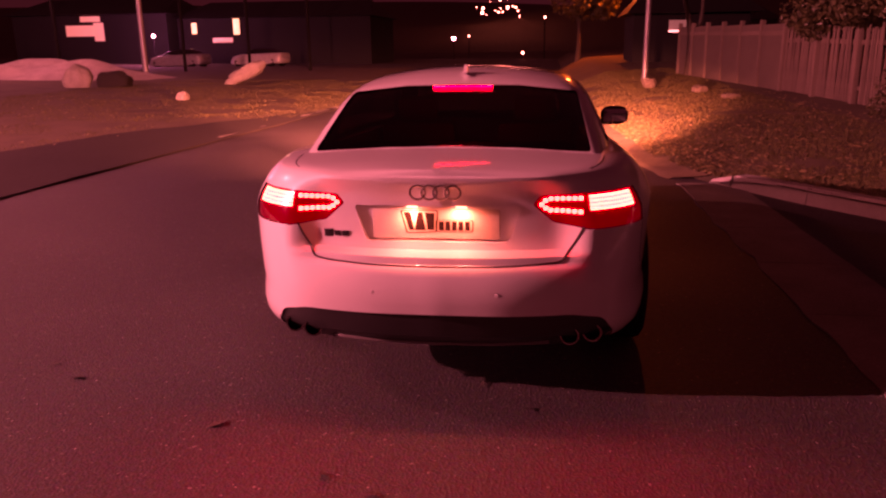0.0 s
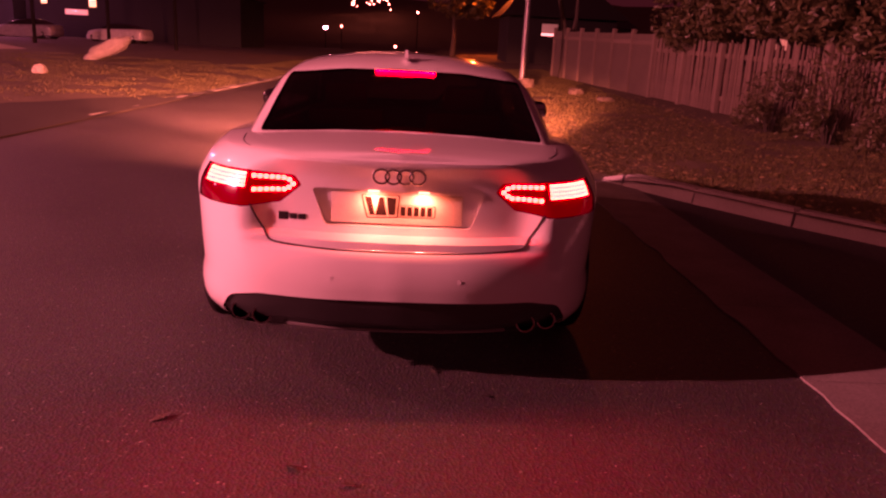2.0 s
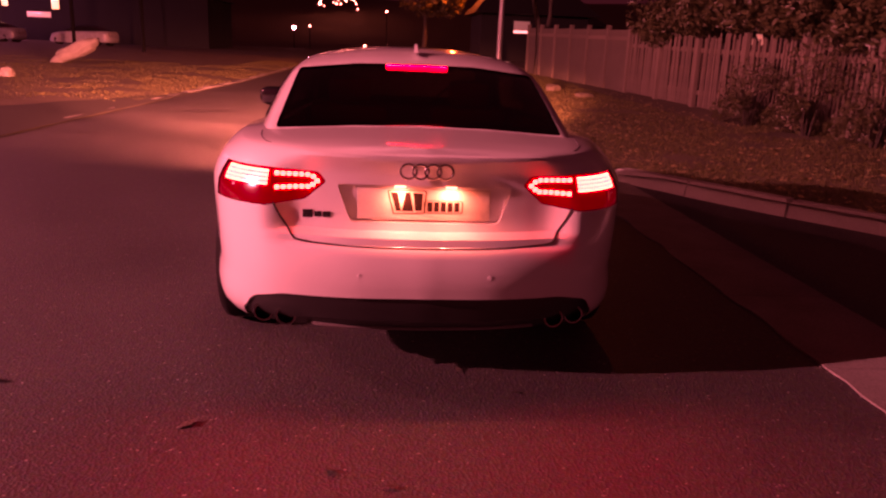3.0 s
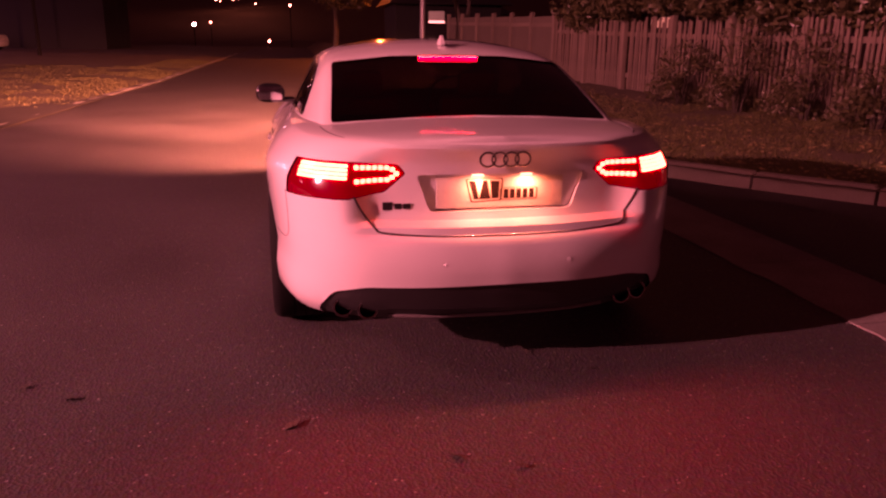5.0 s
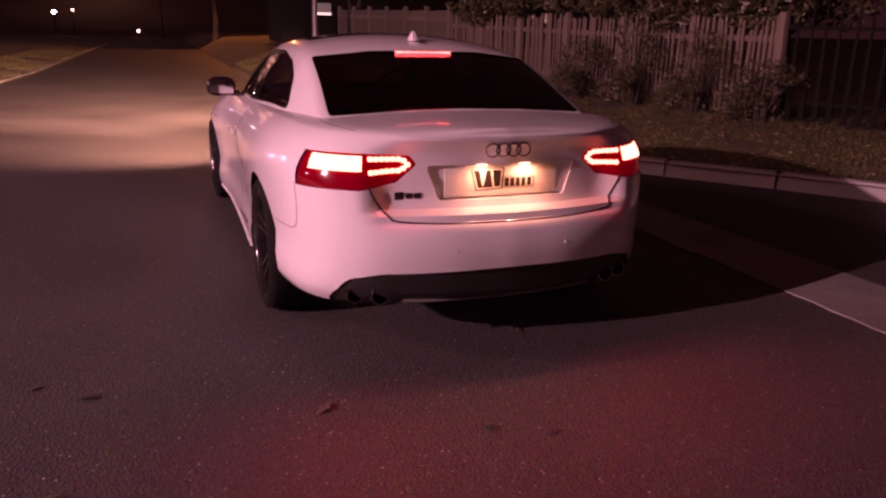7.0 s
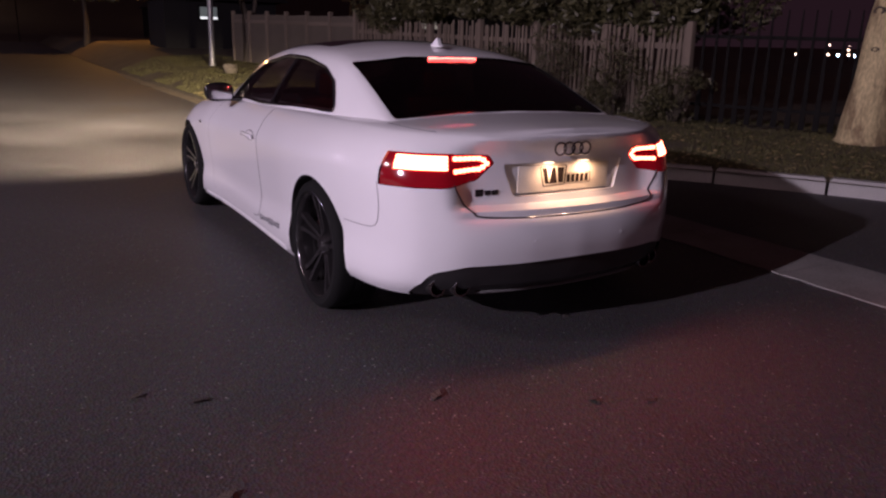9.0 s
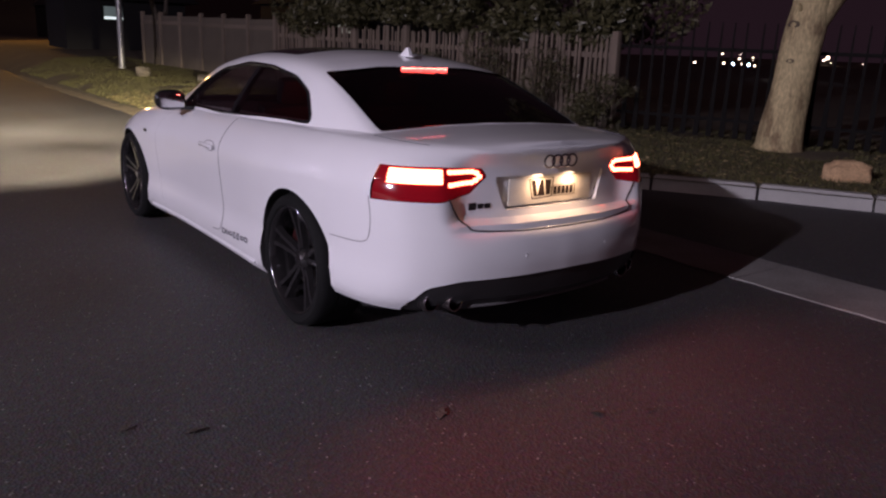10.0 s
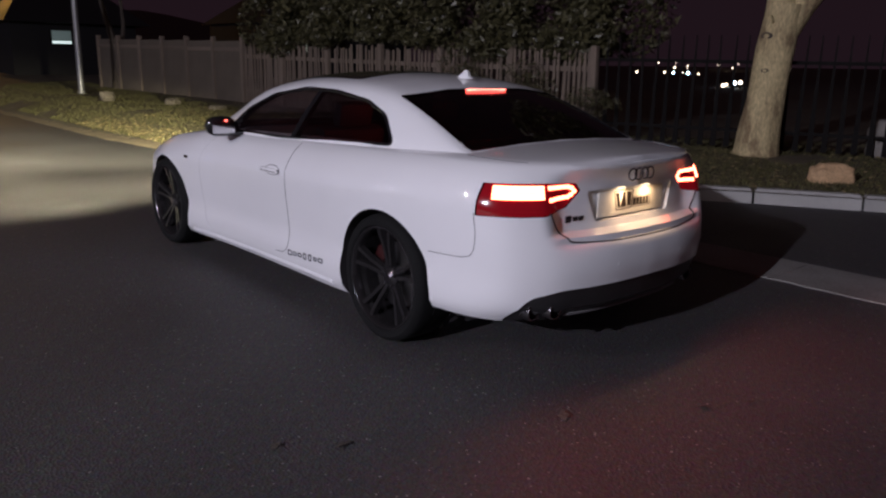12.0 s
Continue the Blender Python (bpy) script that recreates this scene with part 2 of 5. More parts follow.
PALE_STONE = mat("pale_rock", (0.30, 0.27, 0.24), 0.9, vary=0.3, scale=3, fine=30, bump=0.02)
SAND = mat("sand_heap", (0.42, 0.35, 0.30), 0.95, vary=0.3, scale=2, fine=30, bump=0.02)
# far houses: night darkness is put into near-black wall and roof colours
HOUSE_WALL = mat("night_dark_plaster", (0.011, 0.0095, 0.0105), 0.9, vary=0.2, scale=0.7)
ROOF = mat("night_dark_roof", (0.012, 0.011, 0.012), 0.7, vary=0.2, scale=0.6)
WARM_WINDOW = glowing("lit_window_warm", (0.80, 0.88, 0.70), 0.13)
GREEN_WINDOW = glowing("lit_window_green", (0.45, 1.0, 0.6), 0.8)
DIM_WINDOW = glowing("dim_green_window", (0.42, 0.60, 0.55), 0.05)
COLD_STRIP = glowing("cold_window_strip", (0.75, 1.0, 0.95), 0.9)
BULB_WHITE = glowing("far_bulb_white", (0.45, 0.80, 1.0), 22)
BULB_WARM = glowing("far_bulb_warm", (1.0, 0.84, 0.62), 7)


# ---- builders ----
def mesh_of(name, verts, faces, smooth=0.0):
    me = bpy.data.meshes.new(name)
    me.from_pydata([tuple(v) for v in verts], [], faces)
    me.update()
    if smooth:
        me.shade_smooth()
        me.set_sharp_from_angle(angle=radians(smooth))
    return me


def from_bm(name, bm, smooth=0.0):
    me = bpy.data.meshes.new(name)
    bmesh.ops.recalc_face_normals(bm, faces=bm.faces)
    bm.to_mesh(me)
    bm.free()
    if smooth:
        me.shade_smooth()
        me.set_sharp_from_angle(angle=radians(smooth))
    return me


def part(name, shape, material, parent=None, label="", smooth=40.0):
    """Links a bmesh or mesh as one mesh object under a thing or a part."""
    me = shape if isinstance(shape, bpy.types.Mesh) else from_bm(name, shape, smooth)
    if material is not None:
        me.materials.clear()
        me.materials.append(material)
    ob = new(name, me)
    ob.parent = parent
    return tagged(ob, label=label)


def structure(name, shape, material, label, category):
    return tagged(part(name, shape, material), label, category, kind="structure")


def thing(name, label, category, group="", at=None):
    ob = new(name)
    if at is not None:
        ob.matrix_world = at
    return tagged(ob, label, category, group)


def box(bm, x0, x1, y0, y1, z0, z1, bevel=0.0, m=None):
    made = bmesh.ops.create_cube(bm, size=1.0)["verts"]
    bmesh.ops.transform(bm, matrix=Matrix.Translation(((x0 + x1) / 2, (y0 + y1) / 2, (z0 + z1) / 2)) @ Matrix.Diagonal((x1 - x0, y1 - y0, z1 - z0, 1)), verts=made)
    if bevel:
        edges = list({e for v in made for e in v.link_edges})
        out = bmesh.ops.bevel(bm, geom=edges, offset=bevel, segments=2, affect="EDGES", profile=0.6)
        made = list({v for f in out["faces"] for v in f.verts} | {v for v in made if v.is_valid})
    if m is not None:
        bmesh.ops.transform(bm, matrix=m, verts=made)
    return bm


def lathe(profile, steps=48, axis="x"):
    """Turns (radius, along) pairs round the x or z axis; closed when first and last are the same."""
    verts, faces, n = [], [], len(profile)
    for k in range(steps):
        c, s = math.cos(2 * math.pi * k / steps), math.sin(2 * math.pi * k / steps)
        for r, a in profile:
            verts.append((a, r * c, r * s) if axis == "x" else (r * c, r * s, a))
    for k in range(steps):
        for i in range(n - 1):
            j = (k + 1) % steps
            faces.append((k * n + i, k * n + i + 1, j * n + i + 1, j * n + i))
    return mesh_of("turned", verts, faces, 40)


def tube(points, radius, sides=8, closed=False, taper=None):
    """A round bar along points; taper gives the radius at each point."""
    pts = [Vector(p) for p in points]
    verts, faces, n = [], [], len(pts)
    side = None
    for i, p in enumerate(pts):
        a = pts[(i - 1) % n] if closed or i else p
        b = pts[(i + 1) % n] if closed or i < n - 1 else p
        d = (b - a).normalized()
        if side is None:
            side = d.orthogonal().normalized()
        side = (side - d * side.dot(d)).normalized()
        up = d.cross(side)
        r = taper[i] if taper else radius
        for k in range(sides):
            q = 2 * math.pi * k / sides
            verts.append(p + (side * math.cos(q) + up * math.sin(q)) * r)
    for i in range(n if closed else n - 1):
        j = (i + 1) % n
        for k in range(sides):
            m = (k + 1) % sides
            faces.append((i * sides + k, i * sides + m, j * sides + m, j * sides + k))
    if not closed:
        faces.append(tuple(range(sides))[::-1])
        faces.append(tuple((n - 1) * sides + k for k in range(sides)))
    return mesh_of("bar", verts, faces, 50)


def join(meshes):
    """One mesh of several."""
    bm = bmesh.new()
    for me in meshes:
        bm.from_mesh(me)
    out = bpy.data.meshes.new("joined")
    bm.to_mesh(out)
    bm.free()
    out.shade_smooth()
    out.set_sharp_from_angle(angle=radians(40))
    return out


def boolean(a, b, how, smooth=32.0):
    """The mesh a cut by, or kept within, the mesh b."""
    oa, ob = new("a", a), new("b", b)
    mod = oa.modifiers.new("cut", "BOOLEAN")
    mod.operation, mod.solver, mod.object = how, "EXACT", ob
    if hasattr(mod, "material_mode"):
        mod.material_mode = "TRANSFER"
    bpy.context.view_layer.update()
    me = bpy.data.meshes.new_from_object(oa.evaluated_get(bpy.context.evaluated_depsgraph_get()))
    bpy.data.objects.remove(oa)
    bpy.data.objects.remove(ob)
    me.shade_smooth()
    me.set_sharp_from_angle(angle=radians(smooth))
    return me


def rounded(points, r=0.02, steps=4):
    """A polygon in the plane with its corners rounded."""
    out, n = [], len(points)
    for i in range(n):
        p, a, b = (Vector(points[k % n]) for k in (i, i - 1, i + 1))
        da, db = (a - p), (b - p)
        ra = min(r, da.length * 0.45, db.length * 0.45)
        s, e = p + da.normalized() * ra, p + db.normalized() * ra
        for k in range(steps + 1):
            t = k / steps
            out.append(tuple(s * (1 - t) ** 2 + p * 2 * t * (1 - t) + e * t ** 2))
    return out


def prism(poly, a, b, axis="y"):
    """A polygon (x, z) drawn out along y, or (y, z) along x, or (x, y) along z."""
    put = {"y": lambda p, q: (p[0], q, p[1]), "x": lambda p, q: (q, p[0], p[1]), "z": lambda p, q: (p[0], p[1], q)}[axis]
    n = len(poly)
    verts = [put(p, a) for p in poly] + [put(p, b) for p in poly]
    faces = [tuple(range(n)), tuple(range(2 * n - 1, n - 1, -1))] + [(i, n + i, n + (i + 1) % n, (i + 1) % n) for i in range(n)]
    me = mesh_of("prism", verts, faces)
    bm = bmesh.new()
    bm.from_mesh(me)
    return from_bm("prism", bm)


def curve_through(points, n):
    """A smooth line through points, n steps from one to the next."""
    p = np.array(points, float)
    q = np.vstack([2 * p[0] - p[1], p, 2 * p[-1] - p[-2]])
    out = []
    for i in range(1, len(q) - 2):
        for k in range(n):
            t = k / n
            a, b, c, d = q[i - 1:i + 3]
            out.append(0.5 * (2 * b + (c - a) * t + (2 * a - 5 * b + 4 * c - d) * t ** 2 + (3 * b - a - 3 * c + d) * t ** 3))
    out.append(p[-1])
    return np.array(out)


# ---- the car: white coupe, tail towards -y, its rear axle at y = 0.98 ----
car = thing("car", "white two-door coupe with lit brake lights and black wheels", "car")

PLAN = [(0, 0.0), (0.3, 0.018), (0.55, 0.075), (0.70, 0.158), (0.80, 0.265), (0.868, 0.42), (0.914, 0.66), (0.938, 0.98), (0.936, 1.4), (0.920, 1.9), (0.910, 2.4),
        (0.910, 2.9), (0.928, 3.35), (0.938, 3.75), (0.905, 4.07), (0.855, 4.31), (0.75, 4.47), (0.55, 4.57), (0.3, 4.61), (0, 4.62)]
LEVELS = [0.22, 0.235, 0.26, 0.30, 0.35, 0.40, 0.45, 0.50, 0.54, 0.57, 0.590, 0.602, 0.612, 0.622, 0.640, 0.648, 0.656, 0.68, 0.72, 0.76, 0.80, 0.84, 0.87, 0.90, 0.925, 0.945, 0.958, 0.965]
REAR_IN = ([0.20, 0.22, 0.30, 0.41, 0.50, 0.575, 0.602, 0.612, 0.640, 0.656, 0.68, 0.72, 0.80, 0.87, 0.90, 0.925, 0.945, 0.958, 0.965], [0.20, 0.14, 0.05, 0.015, 0.0, 0.012, 0.028, 0.048, 0.056, 0.112, 0.124, 0.130, 0.136, 0.132, 0.122, 0.104, 0.092, 0.092, 0.106])
REAR_OUT = ([0.20, 0.22, 0.30, 0.41, 0.50, 0.60, 0.70, 0.80, 0.90, 0.945, 0.965], [0.20, 0.14, 0.05, 0.015, 0.0, 0.012, 0.038, 0.066, 0.094, 0.106, 0.122])
SIDE_IN = ([0.22, 0.26, 0.34, 0.45, 0.58, 0.68, 0.74, 0.79, 0.84, 0.90, 0.94, 0.965], [0.040, 0.016, 0.008, 0.024, 0.014, 0.006, 0.002, 0.000, 0.020, 0.055, 0.092, 0.130])
TOP = ([0, 0.3, 0.75, 1.1, 1.6, 2.2, 2.8, 3.3, 3.75, 4.2, 4.5, 4.62], [0.962, 0.968, 0.975, 0.965, 0.950, 0.932, 0.912, 0.895, 0.84, 0.75, 0.67, 0.63])
BOTTOM = ([0, 0.25, 0.6, 0.75, 1.25, 1.5, 3.3, 4.0, 4.62], [0.22, 0.245, 0.262, 0.262, 0.175, 0.165, 0.150, 0.17, 0.19])


def lower_body(inset=0.0):
    """The closed form of the body up to the shoulder, bonnet and boot, drawn in by inset."""
    half = curve_through(PLAN, 6)
    n = len(half)
    rows = []
    for z in LEVELS:
        dx = np.interp(z, *SIDE_IN) + inset
        x, y = half[:, 0].copy(), half[:, 1].copy()
        outer = np.clip((x - 0.48) / 0.17, 0, 1)
        outer = outer * outer * (3 - 2 * outer)
        dr = np.interp(z, *REAR_IN) * (1 - outer) + np.interp(z, *REAR_OUT) * outer + inset
        rear, front = np.clip((0.75 - y) / 0.75, 0, 1), np.clip((y - 3.9) / 0.7, 0, 1)
        x = np.maximum(0, x * (1 - dx / 0.9))
        y = y + dr * rear ** 1.2 - (0.25 * np.interp(z, [0.2, 0.45, 0.965], [0.3, 0, 1]) + inset) * front
        lo, hi = np.interp(y, *BOTTOM), np.interp(y, *TOP) - inset
        rows.append(np.stack([x, y, lo + (z - 0.22) / 0.745 * (hi - lo)], 1))
    verts, faces = [], []
    ring = 2 * n - 2
    for r in rows:
        verts += [tuple(v) for v in r] + [(-v[0], v[1], v[2]) for v in r[-2:0:-1]]
    for k in range(len(rows) - 1):
        for i in range(ring):
            j = (i + 1) % ring
            faces.append((k * ring + i, k * ring + j, (k + 1) * ring + j, (k + 1) * ring + i))
    # lid and floor: rows from side to side
    across = 13
    for level, up in ((len(rows) - 1, True), (0, False)):
        base, grid = level * ring, []
        for i in range(1, n - 1):
            right, left = base + i, base + ring - i
            x, y, z = verts[right]
            row = [right]
            crown = np.interp(y, [0, 0.3, 0.75, 2, 3.2, 4.2, 4.6], [0.020, 0.030, 0.042, 0.05, 0.062, 0.05, 0.02]) if up else 0.0
            for k in range(1, across - 1):
                u = 1 - 2 * k / (across - 1)
                verts.append((x * u, y, z + crown * (1 - abs(u) ** 2.2)))
                row.append(len(verts) - 1)
            grid.append(row + [left])
        for a, b in zip(grid, grid[1:]):
            for k in range(across - 1):
                faces.append((a[k], a[k + 1], b[k + 1], b[k]) if up else (a[k], b[k], b[k + 1], a[k + 1]))
        for row, tip in ((grid[0], base), (grid[-1], base + n - 1)):
            for k in range(across - 1):
                faces.append((row[k], row[k + 1], tip))
    bm = bmesh.new()
    bm.from_mesh(mesh_of("shell", verts, faces))
    bmesh.ops.remove_doubles(bm, verts=bm.verts, dist=0.0004)
    return from_bm("shell", bm, 32)


CABIN_Y = [0.42, 0.60, 0.78, 0.98, 1.22, 1.38, 1.55, 1.8, 2.1, 2.4, 2.7, 2.9, 3.1, 3.3, 3.46]
CABIN_TOP = [0.92, 1.006, 1.090, 1.182, 1.278, 1.314, 1.334, 1.345, 1.345, 1.332, 1.296, 1.245, 1.150, 1.045, 0.95]
EDGE_TOP = [0.89, 0.978, 1.055, 1.138, 1.222, 1.252, 1.270, 1.280, 1.280, 1.264, 1.220, 1.165, 1.075, 0.985, 0.91]
EDGE_HALF = [0.66, 0.668, 0.655, 0.638, 0.622, 0.615, 0.608, 0.602, 0.598, 0.590, 0.582, 0.580, 0.590, 0.605, 0.62]
BELT_HALF = [0.68, 0.710, 0.742, 0.768, 0.785, 0.792, 0.796, 0.800, 0.800, 0.796, 0.785, 0.770, 0.745, 0.71, 0.67]


def cabin_form(inset=0.0, base=0.885):
    """The closed form of the roof and pillars, drawn in by inset."""
    ys = np.arange(0.42, 3.4601, 0.04)
    verts, faces = [], []
    knots = np.array(CABIN_Y)

    def smooth(v):
        c = curve_through(np.stack([knots, v], 1), 8)
        return np.interp(ys, c[:, 0], c[:, 1])
    top, edge, half, belt = (smooth(v) for v in (CABIN_TOP, EDGE_TOP, EDGE_HALF, BELT_HALF))
    count = None
    for y, zc, zr, wr, wb in zip(ys, top, edge, half, belt):
        yy = 2.0 + (y - 2.0) * (1 - inset / 1.44)
        zc, zr, wr, wb = zc - inset, max(zr - inset, base + 0.004), wr - inset, wb - inset
        side = [(wb + (wr - wb) * t ** 1.12 + 0.012 * math.sin(math.pi * t), base + (zr - base) * t) for t in np.linspace(0, 1, 12)]
        lid = [(wr * (1 - u), zr + (max(zc, zr) - zr) * (1 - (1 - u) ** 2.2)) for u in np.linspace(0, 1, 11)[1:]]
        pts = np.array(side + lid)
        for _ in range(2):
            pts[9:16] = (pts[8:15] + 2 * pts[9:16] + pts[10:17]) / 4
        row = [(x, yy, z) for x, z in pts] + [(-x, yy, z) for x, z in pts[-2::-1]]
        count = len(row)
        verts += row
    rows = len(ys)
    for k in range(rows - 1):
        for i in range(count - 1):
            faces.append((k * count + i, k * count + i + 1, (k + 1) * count + i + 1, (k + 1) * count + i))
        faces.append((k * count + count - 1, k * count, (k + 1) * count, (k + 1) * count + count - 1))
    faces.append(tuple(range(count)))
    faces.append(tuple((rows - 1) * count + i for i in range(count))[::-1])
    bm = bmesh.new()
    bm.from_mesh(mesh_of("cabin", verts, faces))
    return from_bm("cabin", bm, 32)


# outlines: side glass in (y, z), back glass and lamps in (x, z)
SIDE_GLASS = rounded([(1.112, 0.986), (1.260, 1.130), (1.46, 1.195), (1.80, 1.230), (2.15, 1.230), (2.52, 1.188), (2.82, 1.085), (3.04, 0.925), (2.2, 0.945)], 0.045, 5)
BACK_GLASS = rounded([(-0.640, 0.992), (-0.592, 1.230), (-0.30, 1.262), (0.0, 1.268), (0.30, 1.262), (0.592, 1.230), (0.640, 0.992), (0.3, 1.011), (0, 1.017), (-0.3, 1.011)], 0.018, 4)
SCREEN = rounded([(-0.56, 0.96), (-0.50, 1.19), (0, 1.25), (0.50, 1.19), (0.56, 0.96)], 0.04)
LAMP_OUT = [(0.385, 0.842), (0.415, 0.880), (0.60, 0.890), (0.97, 0.888), (0.97, 0.744), (0.62, 0.746), (0.47, 0.768)]
RECESS = rounded([(-0.345, 0.836), (0.345, 0.836), (0.292, 0.690), (-0.292, 0.690)], 0.02)
VALANCE = rounded([(-0.70, 0.15), (-0.735, 0.285), (-0.68, 0.375), (-0.55, 0.408), (0, 0.415), (0.55, 0.408), (0.68, 0.375), (0.735, 0.285), (0.70, 0.15)], 0.03)


def grown(poly, by):
    c = np.mean(np.array(poly), 0)
    return [tuple(c + (np.array(p) - c) * (1 + by / max(0.05, np.linalg.norm(np.array(p) - c)))) for p in poly]


def mirrored(poly):
    return [(-x, z) for x, z in poly][::-1]


shell = lower_body()
shell.materials.append(PAINT)
dark = lathe([(0.001, -0.16), (0.362, -0.16), (0.362, 0.16), (0.001, 0.16)], 56)
for sx in (-1, 1):
    for wy in (0.986, 3.756):
        arch = dark.copy()
        arch.transform(pose(sx * 0.80, wy, 0.325))
        arch.materials.append(CABIN)
        bm = bmesh.new()
        bm.from_mesh(arch)
        bmesh.ops.remove_doubles(bm, verts=bm.verts, dist=0.002)
        arch = from_bm("arch", bm)
        arch.materials.append(CABIN)
        shell = boolean(shell, arch, "DIFFERENCE")
hollow = from_bm("hollow", box(bmesh.new(), -0.645, 0.645, 0.66, 3.20, 0.50, 1.2, 0.03))
hollow.materials.append(CABIN)
shell = boolean(shell, hollow, "DIFFERENCE")
lamp_cuts = {sx: prism(rounded(LAMP_OUT if sx > 0 else mirrored(LAMP_OUT), 0.012), -0.2, 0.378) for sx in (-1, 1)}
for cutter in (*lamp_cuts.values(), prism(VALANCE, -0.2, 0.30)):
    cutter.materials.append(GLOSS_BLACK)
    shell = boolean(shell, cutter, "DIFFERENCE")
deep = prism(RECESS, -0.2, 0.166)
deep.materials.append(PAINT)
shell = boolean(shell, deep, "DIFFERENCE")
body = part("body", shell, None, car, "glossy white painted body")
inner = lower_body(0.012)
part("rear_valance", boolean(inner, prism(grown(VALANCE, -0.002), -0.2, 0.30), "INTERSECT"), BLACK_PLASTIC, car, "black plastic rear valance")

# roof, pillars and glass
solid, inside = cabin_form(), cabin_form(0.028, 0.80)
solid.materials.append(PAINT)
inside.materials.append(CABIN)
cabin = boolean(solid, inside, "DIFFERENCE")
side_cut, back_cut, front_cut = prism(SIDE_GLASS, -1.2, 1.2, "x"), prism(BACK_GLASS, 0.2, 1.75), prism(SCREEN, 2.55, 3.9)
for cutter in (side_cut, back_cut, front_cut):
    cutter.materials.append(GLOSS_BLACK)
    cabin = boolean(cabin, cutter, "DIFFERENCE")
part("roof", cabin, None, car, "white roof with slim pillars")
pane = boolean(cabin_form(0.006), cabin_form(0.011, 0.80), "DIFFERENCE")
part("rear_window", boolean(pane.copy(), prism(grown(BACK_GLASS, 0.006), 0.2, 1.75), "INTERSECT"), REAR_GLASS, car, "dark tinted rear window")
part("windscreen", boolean(pane.copy(), prism(grown(SCREEN, 0.006), 2.55, 3.9), "INTERSECT"), GLASS, car)
for sx in (-1, 1):
    for name, y0, y1 in (("quarter_window", 1.0, 2.005), ("door_window", 2.045, 3.2)):
        piece = boolean(pane.copy(), prism(grown(SIDE_GLASS, 0.006), sx * 0.3, sx * 1.2, "x"), "INTERSECT")
        slab = prism([(y0, 0.8), (y1 + 0.09, 0.8), (y1 - 0.07, 1.4), (y0, 1.4)], sx * 0.3, sx * 1.2, "x")
        if name == "door_window":
            slab = prism([(y0 + 0.09, 0.8), (y1, 0.8), (y1, 1.4), (y0 - 0.07, 1.4)], sx * 0.3, sx * 1.2, "x")
        part(name, boolean(piece, slab, "INTERSECT"), GLASS if name == "door_window" else QUARTER_GLASS, car, "smoked side window")
    post = boolean(cabin_form(0.003), cabin_form(0.016, 0.80), "DIFFERENCE")
    bar = prism([(2.09, 0.85), (2.14, 0.85), (1.975, 1.30), (1.925, 1.30)], sx * 0.3, sx * 1.2, "x")
    part("door_pillar", boolean(boolean(post, prism(grown(SIDE_GLASS, 0.004), sx * 0.3, sx * 1.2, "x"), "INTERSECT"), bar, "INTERSECT"), GLOSS_BLACK, car, "black door pillar")

# surfaces on which trim is laid
from mathutils.bvhtree import BVHTree


def tree_of(me):
    bm = bmesh.new()
    bm.from_mesh(me)
    t = BVHTree.FromBMesh(bm)
    bm.free()
    return t


BODY_SKIN, CABIN_SKIN = tree_of(lower_body()), tree_of(cabin_form())


def on_skin(skin, p, d, lift=0.001):
    """Where the ray from p along d meets the skin, lifted off it."""
    hit, normal, _, _ = skin.ray_cast(Vector(p), Vector(d))
    return None if hit is None else hit + normal * (lift if normal.dot(Vector(d)) < 0 else -lift)


def rear_line(points, n=8, lift=0.001, skin=None):
    return [q for q in (on_skin(skin or BODY_SKIN, (x, -1, z), (0, 1, 0), lift) for x, z in curve_through(points, n)) if q is not None]


def side_line(points, sx, n=8, lift=0.001, skin=None):
    return [q for q in (on_skin(skin or BODY_SKIN, (sx * 2, y, z), (-sx, 0, 0), lift) for y, z in curve_through(points, n)) if q is not None]


